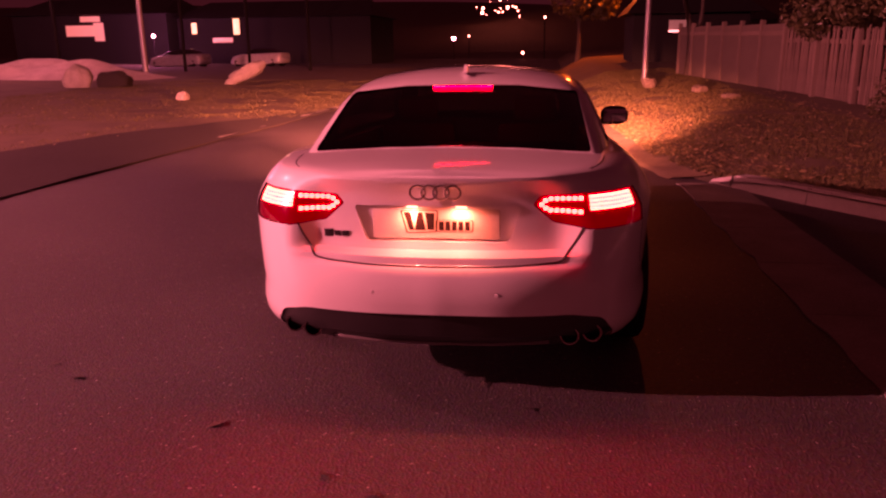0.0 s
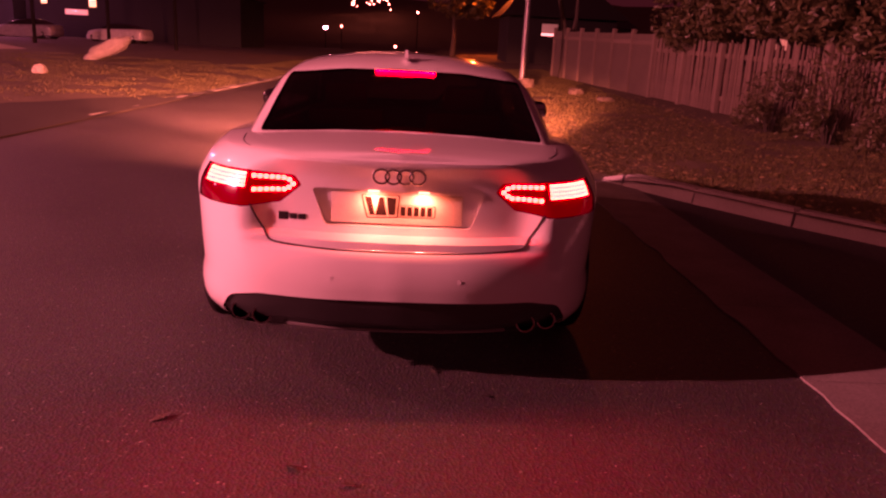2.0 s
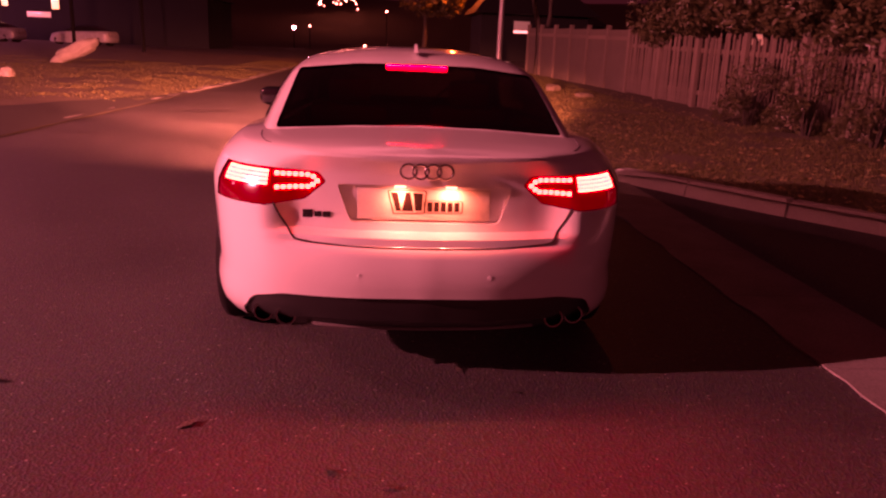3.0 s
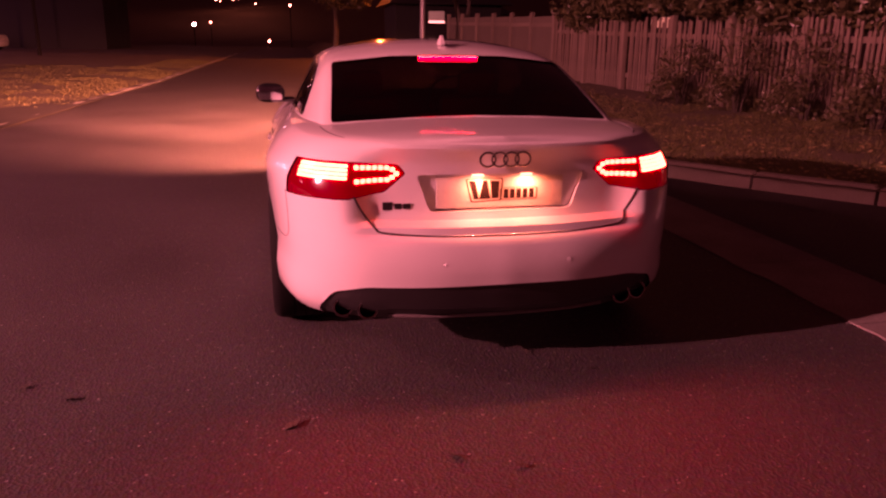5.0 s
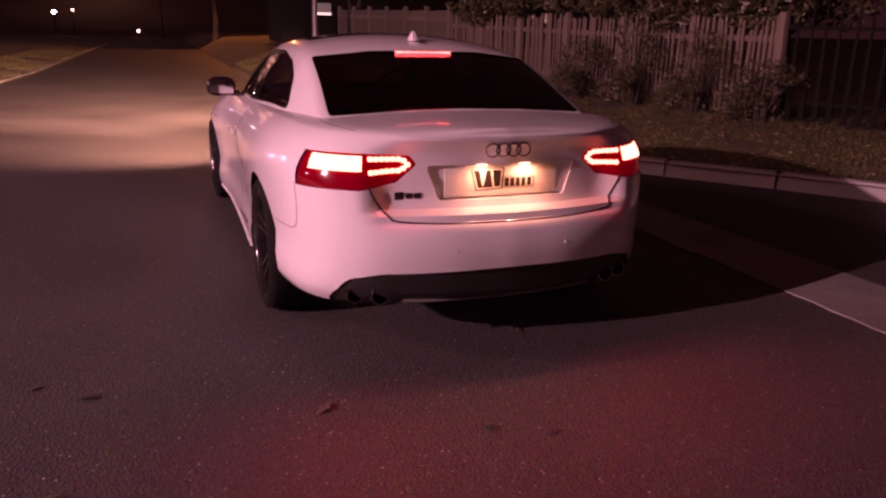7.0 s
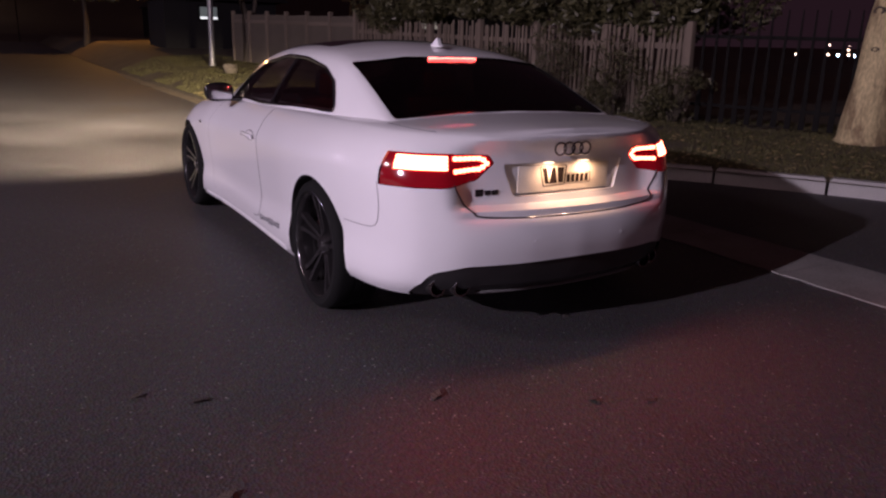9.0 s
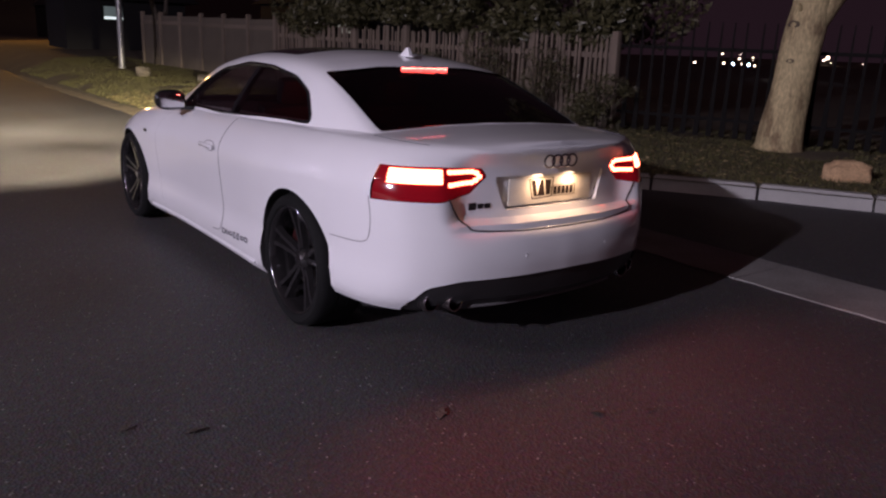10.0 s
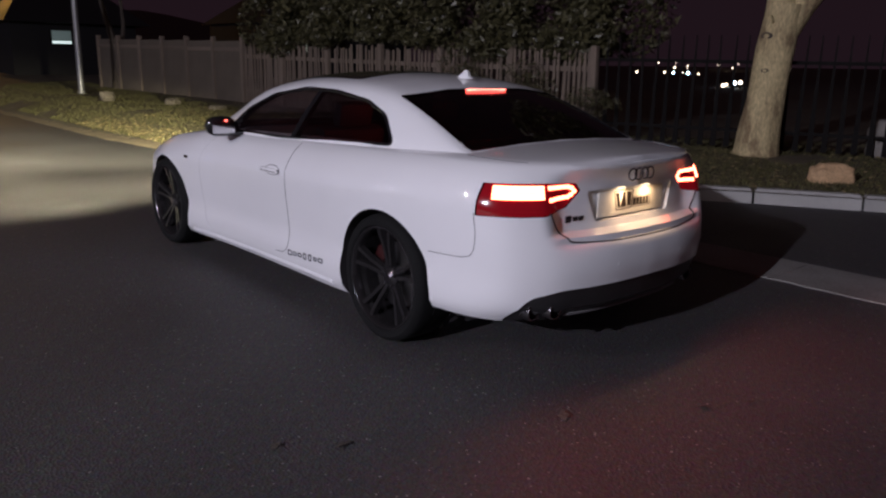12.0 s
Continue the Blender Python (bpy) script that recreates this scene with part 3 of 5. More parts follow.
# shut lines and window trim
part("boot_seam", tube(rear_line([(-0.590, 0.757), (-0.560, 0.70), (-0.518, 0.645), (-0.475, 0.622), (-0.28, 0.611), (0, 0.609), (0.28, 0.611), (0.475, 0.622), (0.518, 0.645), (0.560, 0.70), (0.590, 0.757)], 8, 0.0), 0.0045, 6), CABIN, car, "dark boot lid seam")
for sx in (-1, 1):
    part("boot_side_seam", tube([q for q in (on_skin(BODY_SKIN, (x * sx, y, 2), (0, 0, -1), 0.0) for x, y in curve_through([(0.610, 0.285), (0.640, 0.34), (0.672, 0.45), (0.690, 0.60)], 6)) if q is not None], 0.0022, 6), SEAM, car)
    part("door_seam", tube(side_line([(1.915, 0.93), (1.935, 0.80), (1.940, 0.62), (1.935, 0.45), (1.945, 0.320), (1.995, 0.272), (2.10, 0.258)], sx, 8, 0.0), 0.0024, 6), SEAM, car)
    part("bumper_seam", tube(side_line([(0.385, 0.755), (0.375, 0.66), (0.388, 0.575), (0.43, 0.546), (0.52, 0.540), (0.64, 0.538)], sx, 8, 0.0), 0.0018, 6), SEAM, car)
    part("door_front_seam", tube(side_line([(3.02, 0.90), (3.13, 0.75), (3.16, 0.55), (3.12, 0.32), (3.05, 0.255)], sx, 8, 0.0), 0.0006, 6), SEAM, car)
    trim = [on_skin(CABIN_SKIN, (sx * 2, y, z), (-sx, 0, 0), 0.001) for y, z in grown(SIDE_GLASS, 0.004)]
    part("window_trim", tube([q for q in trim if q is not None], 0.009, 6, True), GLOSS_BLACK, car, "black window trim")
    bright = [on_skin(CABIN_SKIN, (sx * 2, y, z), (-sx, 0, 0), 0.002) for y, z in grown(SIDE_GLASS, 0.017) if z > 1.0 or y < 1.3]
    bright = sorted((q for q in bright if q is not None), key=lambda q: q.y)
    part("bright_strip", tube([q for q in bright if q.z > 1.01], 0.0035, 6), CHROME, car, "thin bright window strip")
    sill = join([tube(side_line([(1.43, 0.205), (2.2, 0.195), (3.0, 0.186), (3.32, 0.182)], sx, 8, -0.004), 0.016, 8)])
    part("sill_trim", sill, PAINT, car)
    # door handle: dish with a grey ring as its recess shade, grip and lock
    dish = on_skin(BODY_SKIN, (sx * 2, 2.100, 0.758), (-sx, 0, 0), -0.004)
    bm = bmesh.new()
    bmesh.ops.create_uvsphere(bm, u_segments=20, v_segments=12, radius=1.0)
    bmesh.ops.transform(bm, matrix=Matrix.Translation(dish) @ Matrix.Diagonal((0.007, 0.088, 0.027, 1)), verts=bm.verts)
    handle = part("door_handle", bm, PAINT, car, "white door handle")
    rim = [on_skin(BODY_SKIN, (sx * 2, 2.100 + 0.090 * math.cos(a), 0.758 + 0.029 * math.sin(a)), (-sx, 0, 0), 0.0) for a in np.linspace(0, 2 * math.pi, 33)[:-1]]
    part("dish_rim", tube(rim, 0.0020, 6, True), SEAM, handle)
    bm = bmesh.new()
    box(bm, dish.x + sx * 0.024 - 0.009, dish.x + sx * 0.024 + 0.009, dish.y - 0.105, dish.y + 0.105, dish.z - 0.012, dish.z + 0.015, 0.008)
    part("grip", bm, PAINT, handle)
    bm = bmesh.new()
    box(bm, dish.x + sx * 0.034 - 0.0015, dish.x + sx * 0.034 + 0.0015, dish.y - 0.095, dish.y + 0.095, dish.z - 0.006, dish.z - 0.002, 0.001)
    part("grip_strip", bm, CHROME, handle)
    # side repeater on the wing
    q = on_skin(BODY_SKIN, (sx * 2, 3.36, 0.715), (-sx, 0, 0), 0.0)
    bm = bmesh.new()
    box(bm, q.x - 0.004, q.x + 0.004, q.y - 0.030, q.y + 0.030, q.z - 0.010, q.z + 0.010, 0.003)
    part("side_repeater", bm, DARK_CHROME, car)
    # the script on the sill, as plain bars
    for k, (w, h) in enumerate(((0.050, 0.034), (0.044, 0.026), (0.046, 0.026), (0.034, 0.040), (0.034, 0.040), (0.036, 0.026), (0.050, 0.028))):
        y = 1.912 - 0.060 * k
        q = on_skin(BODY_SKIN, (sx * 2, y, 0.281 + 0.004 * k), (-sx, 0, 0), 0.001)
        outer = rounded([(-w / 2, -h / 2), (w / 2, -h / 2), (w / 2, h / 2), (-w / 2, h / 2)], 0.009, 3)
        hole = rounded([(-w / 2 + 0.008, -h / 2 + 0.008), (w / 2 - 0.008, -h / 2 + 0.008), (w / 2 - 0.008, h / 2 - 0.008), (-w / 2 + 0.008, h / 2 - 0.008)], 0.005, 3)
        me = boolean(prism(outer, -0.0015, 0.0015, "x"), prism(hole, -0.01, 0.01, "x"), "DIFFERENCE")
        me.transform(Matrix.Translation(q))
        part("sill_script_bar", me, SCRIPT_GREY, car, "grey outlined sticker bar on the sill")
    # mirror
    bm = bmesh.new()
    bmesh.ops.create_uvsphere(bm, u_segments=24, v_segments=14, radius=1.0)
    for v in bm.verts:
        if v.co.y < 0:
            v.co.y *= 0.25
        v.co.x = math.copysign(abs(v.co.x) ** 0.75, v.co.x)
        v.co.z = math.copysign(abs(v.co.z) ** 0.75, v.co.z)
    bmesh.ops.transform(bm, matrix=pose(sx * 0.925, 2.74, 0.975) @ Matrix.Diagonal((0.098, 0.12, 0.066, 1)), verts=bm.verts)
    mirror = part("wing_mirror", bm, GLOSS_BLACK, car, "gloss black wing mirror")
    bm = bmesh.new()
    box(bm, sx * 0.925 - 0.078, sx * 0.925 + 0.078, 2.706, 2.712, 0.930, 1.020, 0.003)
    part("mirror_glass", bm, CHROME, mirror)
    bm = bmesh.new()
    box(bm, *sorted((sx * 0.76, sx * 0.89)), 2.74, 2.82, 0.910, 0.945, 0.01)
    part("mirror_arm", bm, GLOSS_BLACK, mirror)

# tail lamps
proud, flush = lower_body(0.001), lower_body(0.005)
for sx in (-1, 1):
    side = (lambda p: p) if sx > 0 else mirrored
    lens = part("tail_lamp", boolean(flush.copy(), prism(rounded(side(grown(LAMP_OUT, -0.003)), 0.012), -0.2, 0.375), "INTERSECT"), RED_LENS, car, "red tail lamp lens")
    # brake light in four bright rows
    for k in range(4):
        z0 = 0.8210 + 0.0152 * k
        row = rounded([(0.612 - 0.002 * k, z0 + 0.0120), (0.96, z0 + 0.0120), (0.96, z0), (0.614 - 0.002 * k, z0)], 0.005)
        part("brake_light", boolean(proud.copy(), prism(side(row), -0.2, 0.322 + 0.004 * k), "INTERSECT"), BRAKE_GLOW, lens, "lit brake light row")
    # ring of leds round the inner lamp
    beads = [(0.575 - 0.0235 * k, 0.868 - 0.0006 * k) for k in range(6)] + [(0.436, 0.858), (0.421, 0.842), (0.438, 0.827)] + [(0.575 - 0.0235 * k, 0.814 + 0.0008 * k) for k in range(6)]
    for x, z in beads:
        bead = rounded([(x - 0.0105, z - 0.0095), (x + 0.0105, z - 0.0095), (x + 0.0105, z + 0.0095), (x - 0.0105, z + 0.0095)], 0.007, 3)
        part("led", boolean(proud.copy(), prism(side(bead), -0.2, 0.24), "INTERSECT"), LED_GLOW, lens)

# high brake light inside the rear window
q = on_skin(CABIN_SKIN, (0, 0.2, 1.246), (0, 1, 0), 0.0)
bm = bmesh.new()
box(bm, -0.155, 0.155, q.y + 0.062, q.y + 0.075, 1.236, 1.260, 0.005)
bar = part("high_brake_light", bm, HIGH_GLOW, car, "lit high brake light bar")
# unseen hood added to keep the bar's reflection off the boot lid
bm = bmesh.new()
box(bm, -0.175, 0.175, q.y + 0.004, q.y + 0.085, 1.229, 1.234, 0.001)
part("light_hood", bm, BLACK_PLASTIC, bar)

# four-ring badge
rings = []
for k in range(4):
    cx = -0.0705 + 0.047 * k
    y = min(on_skin(BODY_SKIN, (cx, -1, h), (0, 1, 0)).y for h in (0.87, 0.90, 0.922)) - 0.004
    rings.append([(cx + 0.031 * math.cos(a), y, 0.898 + 0.028 * math.sin(a)) for a in np.linspace(0, 2 * math.pi, 29)[:-1]])
for pts in rings:
    part("badge_ring", tube(pts, 0.0050, 8, True), DARK_CHROME, car, "dark chrome badge ring")
for k, (x0, x1, h) in enumerate(((-0.478, -0.438, 0.032), (-0.432, -0.403, 0.022), (-0.398, -0.368, 0.022))):
    y = on_skin(BODY_SKIN, ((x0 + x1) / 2, -1, 0.715), (0, 1, 0)).y
    bm = bmesh.new()
    box(bm, x0, x1, y - 0.006, y + 0.003, 0.715 - h / 2, 0.715 + h / 2, 0.002)
    part("model_badge_bar", bm, DARK_CHROME, car, "dark model badge as a plain bar")

# plate with a dark emblem, lamps over it
bm = bmesh.new()
box(bm, -0.266, 0.256, 0.146, 0.154, 0.700, 0.822, 0.004)
plate = part("number_plate", bm, PLATE_WHITE, car, "cream plate with a dark printed emblem")


def flat_piece(name, poly, lift=0.0015):
    me = prism(poly, 0.146 - lift, 0.1465)
    return part(name, me, PRINT_DARK, plate)


def frame_piece(name, outer, inner_poly):
    me = boolean(prism(outer, 0.1445, 0.1465), prism(inner_poly, 0.13, 0.16), "DIFFERENCE")
    return part(name, me, PRINT_DARK, plate)


big = [(-0.140, 0.812), (-0.004, 0.812), (-0.010, 0.733), (-0.118, 0.729)]
frame_piece("emblem_frame", rounded(grown(big, 0.011), 0.008), rounded(grown(big, 0.005), 0.006))
small = [(0.002, 0.777), (0.141, 0.777), (0.141, 0.731), (0.002, 0.731)]
frame_piece("emblem_frame", rounded(grown(small, 0.008), 0.012), rounded(grown(small, 0.003), 0.01))
for poly in ([(-0.136, 0.809), (-0.109, 0.809), (-0.094, 0.735), (-0.114, 0.735)], [(-0.078, 0.809), (-0.061, 0.809), (-0.046, 0.735), (-0.092, 0.735)], [(-0.049, 0.809), (-0.010, 0.806), (-0.013, 0.737), (-0.040, 0.737)]):
    flat_piece("emblem_bar", poly)
for k in range(5):
    x = 0.008 + 0.0265 * k
    flat_piece("emblem_bar", [(x, 0.773), (x + 0.0205, 0.773), (x + 0.0205, 0.735), (x, 0.735)])
for sx in (-0.10, 0.10):
    bm = bmesh.new()
    box(bm, sx - 0.022, sx + 0.022, 0.132, 0.156, 0.8290, 0.8345, 0.002)
    part("plate_lamp", bm, PLATE_LAMP, car, "lit plate lamp")

# parking sensors
for x in (-0.25, 0.25):
    q = on_skin(BODY_SKIN, (x, -1, 0.505), (0, 1, 0))
    me = lathe([(0.0, -0.0003), (0.008, -0.0003), (0.009, 0.002), (0.0, 0.002)], 20)
    me.transform(pose(q.x, q.y, q.z, 0, 0, 90))
    part("parking_sensor", me, PAINT, car)
# exhaust tips, antenna, sunroof
VALANCE_SKIN = tree_of(inner)
for x in (-0.640, -0.545, 0.545, 0.640):
    me = lathe([(0.034, 0.0), (0.039, 0.0), (0.041, 0.004), (0.041, 0.14), (0.034, 0.14), (0.034, 0.0)], 28)
    me.transform(pose(x, on_skin(VALANCE_SKIN, (x, -1, 0.298), (0, 1, 0)).y - 0.010, 0.298, 0, 0, 90))
    part("exhaust_tip", me, DARK_CHROME, car, "round chrome exhaust tip")
# grey bar puts the reflection along the valance's lower edge into colour
part("valance_strip", tube(rear_line([(-0.46, 0.262), (-0.2, 0.256), (0.2, 0.256), (0.46, 0.262)], 8, 0.002, VALANCE_SKIN), 0.010, 8), mat("grey_reflection_tone", (0.16, 0.155, 0.155), 0.4, vary=0.2), car, "grey strip drawn for the reflection along the valance bottom")
fin = [(1.47, 1.330), (1.53, 1.345), (1.585, 1.405), (1.60, 1.402), (1.625, 1.345), (1.68, 1.336)]
fin = [(2.965 - y, 1.312 + (z - 1.330) * 0.72) for y, z in fin]
bm = bmesh.new()
bm.from_mesh(prism(rounded(fin, 0.008), -0.011, 0.011, "x"))
for v in bm.verts:
    v.co.x *= max(0.25, 1 - (v.co.z - 1.33) / 0.09)
part("antenna_fin", bm, PAINT, car, "white shark fin antenna")
roof_panel = boolean(boolean(cabin_form(-0.003), cabin_form(0.004, 0.80), "DIFFERENCE"), prism(rounded([(-0.50, 1.74), (0.50, 1.74), (0.47, 2.62), (-0.47, 2.62)], 0.05), 1.1, 1.5, "z"), "INTERSECT")
part("sunroof", roof_panel, GLOSS_BLACK, car, "black glass sunroof")
# head lamps
for sx in (-1, 1):
    cut = prism([(sx * 0.48, 0.60), (sx * 0.86, 0.62), (sx * 0.86, 0.73), (sx * 0.50, 0.70)], 4.1, 4.8)
    part("headlamp", boolean(lower_body(-0.003), cut, "INTERSECT"), mat("headlamp_lens", (0.6, 0.6, 0.6), 0.1, coat=1.0), car, "clear head lamp")


# wheels
def wheel_at(x, y, sx):
    """A five-spoke wheel that faces +x, turned for the other side."""
    tread = [(0.266, -0.105), (0.276, -0.120), (0.302, -0.126), (0.322, -0.112), (0.330, -0.085), (0.330, -0.030), (0.326, -0.028), (0.326, -0.022), (0.330, -0.020), (0.330, 0.020), (0.326, 0.022),
             (0.326, 0.028), (0.330, 0.030), (0.330, 0.085), (0.322, 0.112), (0.302, 0.126), (0.276, 0.122), (0.266, 0.108), (0.266, -0.105)]
    barrel = lathe([(0.252, -0.10), (0.266, -0.105), (0.268, 0.104), (0.270, 0.116), (0.262, 0.119), (0.254, 0.112), (0.246, 0.085), (0.242, -0.09), (0.252, -0.10)], 64)
    hub = lathe([(0.0, 0.082), (0.030, 0.082), (0.036, 0.076), (0.062, 0.062), (0.070, 0.030), (0.060, -0.02), (0.0, -0.02)], 40)
    pieces, spokes = [barrel, hub], []
    for k in range(5):
        for off in (-0.135, 0.135):
            a0 = 2 * math.pi * k / 5 + math.pi / 2
            rail = []
            for r, a, xx, w in ((0.045, a0 + off * 2.0, 0.066, 0.019), (0.10, a0 + off * 1.25, 0.072, 0.0165), (0.17, a0 + off * 1.05, 0.086, 0.0155), (0.256, a0 + off * 1.25, 0.104, 0.0180)):
                rail.append((r, a, xx, w))
            verts, faces = [], []
            for r, a, xx, w in rail:
                for dw, dx in ((-w, -0.030), (-w * 0.62, 0), (w * 0.62, 0), (w, -0.030)):
                    verts.append((xx + dx, r * math.cos(a) - dw * math.sin(a), r * math.sin(a) + dw * math.cos(a)))
            for i in range(3):
                for j in range(4):
                    m = (j + 1) % 4
                    faces.append((i * 4 + j, i * 4 + m, (i + 1) * 4 + m, (i + 1) * 4 + j))
            faces += [(0, 1, 2, 3), (15, 14, 13, 12)]
            bm = bmesh.new()
            bm.from_mesh(mesh_of("spoke", verts, faces))
            spokes.append(from_bm("spoke", bm, 30))
    wheel = part("wheel", join(pieces), RIM_BLACK, car, "black five-spoke alloy wheel")
    wheel.matrix_basis = pose(x, y, 0.330, 0, 0, 0 if sx > 0 else 180)
    for me in spokes:
        part("spoke", me, RIM_BLACK, wheel)
    part("tyre", lathe(tread, 72), RUBBER, wheel, "black low tyre")
    part("brake_disc", lathe([(0.06, -0.01), (0.172, -0.01), (0.172, 0.012), (0.06, 0.012), (0.06, -0.01)], 48), STEEL, wheel)
    bm = bmesh.new()
    box(bm, -0.03, 0.035, -0.06, 0.06, 0.11, 0.185, 0.012, pose(0, 0, 0, 60, 0, 0))
    part("brake_caliper", bm, CALIPER, wheel, "red brake caliper")
    part("hub_cap", lathe([(0.0, 0.086), (0.024, 0.086), (0.028, 0.080), (0.0, 0.080)], 28), DARK_CHROME, wheel)
    for k in range(5):
        a = 2 * math.pi * k / 5 + 0.3
        me = lathe([(0.0, 0.074), (0.008, 0.074), (0.010, 0.05), (0.0, 0.05)], 10)
        me.transform(pose(0, 0.050 * math.cos(a), 0.050 * math.sin(a)))
        part("wheel_bolt", me, DARK_CHROME, wheel)


for sx in (-1, 1):
    wheel_at(sx * 0.802, 0.98, sx)
    wheel_at(sx * 0.815, 3.75, sx)


# seats, dash and steering wheel, dimly seen through the glass
def seat(x, y, width, back_z):
    bm = bmesh.new()
    box(bm, x - width / 2, x + width / 2, y, y + 0.50, 0.52, 0.66, 0.04)
    ob = part("seat", bm, CABIN, car, "dark car seat")
    bm = bmesh.new()
    box(bm, -width / 2, width / 2, -0.06, 0.06, 0, back_z - 0.62, 0.045, pose(x, y, 0.62, 16, 0, 0))
    part("backrest", bm, CABIN, ob)
    return ob


for x in (-0.37, 0.37):
    ob = seat(x, 2.15, 0.48, 1.02)
    bm = bmesh.new()
    box(bm, -0.13, 0.13, -0.045, 0.045, 0.40, 0.56, 0.04, pose(x, 2.15, 0.62, 16, 0, 0))
    part("headrest", bm, CABIN, ob)
seat(0, 1.25, 1.20, 0.98)
bm = bmesh.new()
box(bm, -0.64, 0.64, 2.98, 3.19, 0.70, 0.95, 0.04)
part("dashboard", bm, CABIN, car)
me = lathe([(0.175 + 0.014 * math.cos(a), 0.014 * math.sin(a)) for a in np.linspace(0, 2 * math.pi, 9)], 32)
me.transform(pose(0.37, 2.82, 0.90, 25, 0, 90))
part("steering_wheel", me, GLOSS_BLACK, car)
bm = bmesh.new()
box(bm, -0.63, 0.63, 0.67, 1.20, 0.90, 0.935, 0.01)
part("parcel_shelf", bm, SHELF, car, "grey parcel shelf")

# ---- road, kerbs and verges ----
RIGHT_KERB = [(2.1, 90), (1.6, 50), (1.36, 25), (1.36, 14), (1.58, 9.5), (1.76, 6.9), (2.18, 5.6), (2.84, 4.46), (3.40, 3.60), (4.25, 2.52), (4.74, 1.77), (5.25, 0.88), (6.1, -0.5), (8.6, -3.6), (15.5, -9.5)]
LEFT_KERB = [(-5.9, -30), (-5.5, -10), (-5.1, 4.8), (-4.9, 9.6), (-4.62, 15.5), (-4.28, 22), (-4.15, 33), (-3.9, 60), (-3.7, 90)]
AWAY = Vector((0.9, 0.436, 0))


def resample(line, step):
    """Points along a line at even steps."""
    p = np.array(line, float)
    s = np.concatenate([[0], np.cumsum(np.linalg.norm(np.diff(p, axis=0), axis=1))])
    t = np.arange(0, s[-1], step)
    return np.stack([np.interp(t, s, p[:, 0]), np.interp(t, s, p[:, 1])], 1)


def right_height(d, y):
    base = 0.135 - 0.115 * min(1, max(0, (y - 4.9) / 0.7)) * max(0, 1 - d / 1.6)
    return base + 0.020 * min(d, 5) - 0.012 * min(12.0, max(0.0, d - 7)) + min(d, 1.5) / 1.5 * 0.020 * max(0.0, min(y, 40) - 9) * (1 if d > 0 else 0)


def left_height(d, y):
    return 0.004 + 0.126 * min(d, 1.8) / 1.8 + 0.012 * max(0, d - 1.8)


def bumpy(x, y, size=0.02):
    return 0.5 * size * noise.noise((x * 1.3, y * 1.3, 0)) + size * 0.6 * noise.noise((x * 4, y * 4, 3))


def verge(line, way, height, reach, step):
    pts = resample(line, step)
    ds = np.concatenate([np.arange(0, 8, 0.35), np.geomspace(8.2, reach, 16)])
    verts, faces = [], []
    for x, y in pts:
        for d in ds:
            px, py = x + way.x * d, y + way.y * d
            verts.append((px, py, height(d, py) + (bumpy(px, py, 0.025) if d > 0.3 else -0.012)))
    n = len(ds)
    for i in range(len(pts) - 1):
        for j in range(n - 1):
            faces.append((i * n + j, (i + 1) * n + j, (i + 1) * n + j + 1, i * n + j + 1))
    bm = bmesh.new()
    bm.from_mesh(mesh_of("verge", verts, faces))
    me = from_bm("verge", bm, 180)
    return me


bm = bmesh.new()
bmesh.ops.create_grid(bm, x_segments=40, y_segments=40, size=1500)
bmesh.ops.translate(bm, verts=bm.verts, vec=(0, 0, -0.05))
structure("ground", bm, SOIL, "dark open ground reaching the horizon", "ground")
bm = bmesh.new()
bmesh.ops.create_grid(bm, x_segments=60, y_segments=90, size=1)
for v in bm.verts:
    v.co = Vector((4 + v.co.x * 26, 30 + v.co.y * 62, 0))
    v.co.z = -0.004 + 0.004 * noise.noise((v.co.x * 0.5, v.co.y * 0.5, 1))
structure("road", bm, ASPHALT, "dark worn asphalt street", "road")
structure("verge_right", verge(RIGHT_KERB, AWAY, right_height, 60, 0.5), SOIL, "patchy grass verge with dead leaves", "verge")
structure("verge_left", verge(LEFT_KERB, Vector((-1, 0, 0)), left_height, 90, 0.7), SOIL, "rough grass verge beside the street", "verge")

# bare earth between the road and the far grass
verts, faces = [], []
pts = [p for p in resample(LEFT_KERB[1:6], 0.5) if p[1] < 16]
for x, y in pts:
    for d in np.linspace(0.02, max(0.30, np.interp(y, [4, 7, 10, 15], [2.15, 2.0, 1.6, 0.25]) + 0.25 * noise.noise((y * 0.6, 0, 2))), 7):
        verts.append((x - d, y, left_height(d, y) + bumpy(x - d, y, 0.02) + 0.012))
for i in range(len(pts) - 1):
    for k in range(6):
        faces.append((i * 7 + k, i * 7 + k + 1, (i + 1) * 7 + k + 1, (i + 1) * 7 + k))
structure("dirt_strip", mesh_of("dirt_strip", verts, faces, 180), DIRT, "strip of bare dark earth beside the road", "dirt")

# flush concrete channel in front of the driveway
gutter = tagged(new("gutter"), "flush concrete channel along the road edge", "gutter", kind="structure")
for k in range(11):
    y0 = -6.0 + k * 1.05
    ys = [y0 + 1.043 * j / 8 for j in range(9)]
    worn = [(1.885 + 0.045 * noise.noise((0.0, y * 2.6, 1.0)) + 0.02 * noise.noise((0.0, y * 9, 2.0)), y) for y in ys]
    back = [(2.50 + 0.012 * noise.noise((5.0, y * 4, 0.0)), y) for y in reversed(ys)]
    bm = bmesh.new()
    bm.from_mesh(prism(worn + back, -0.05, 0.005, "z"))
    part("slab", bm, GUTTER, gutter)


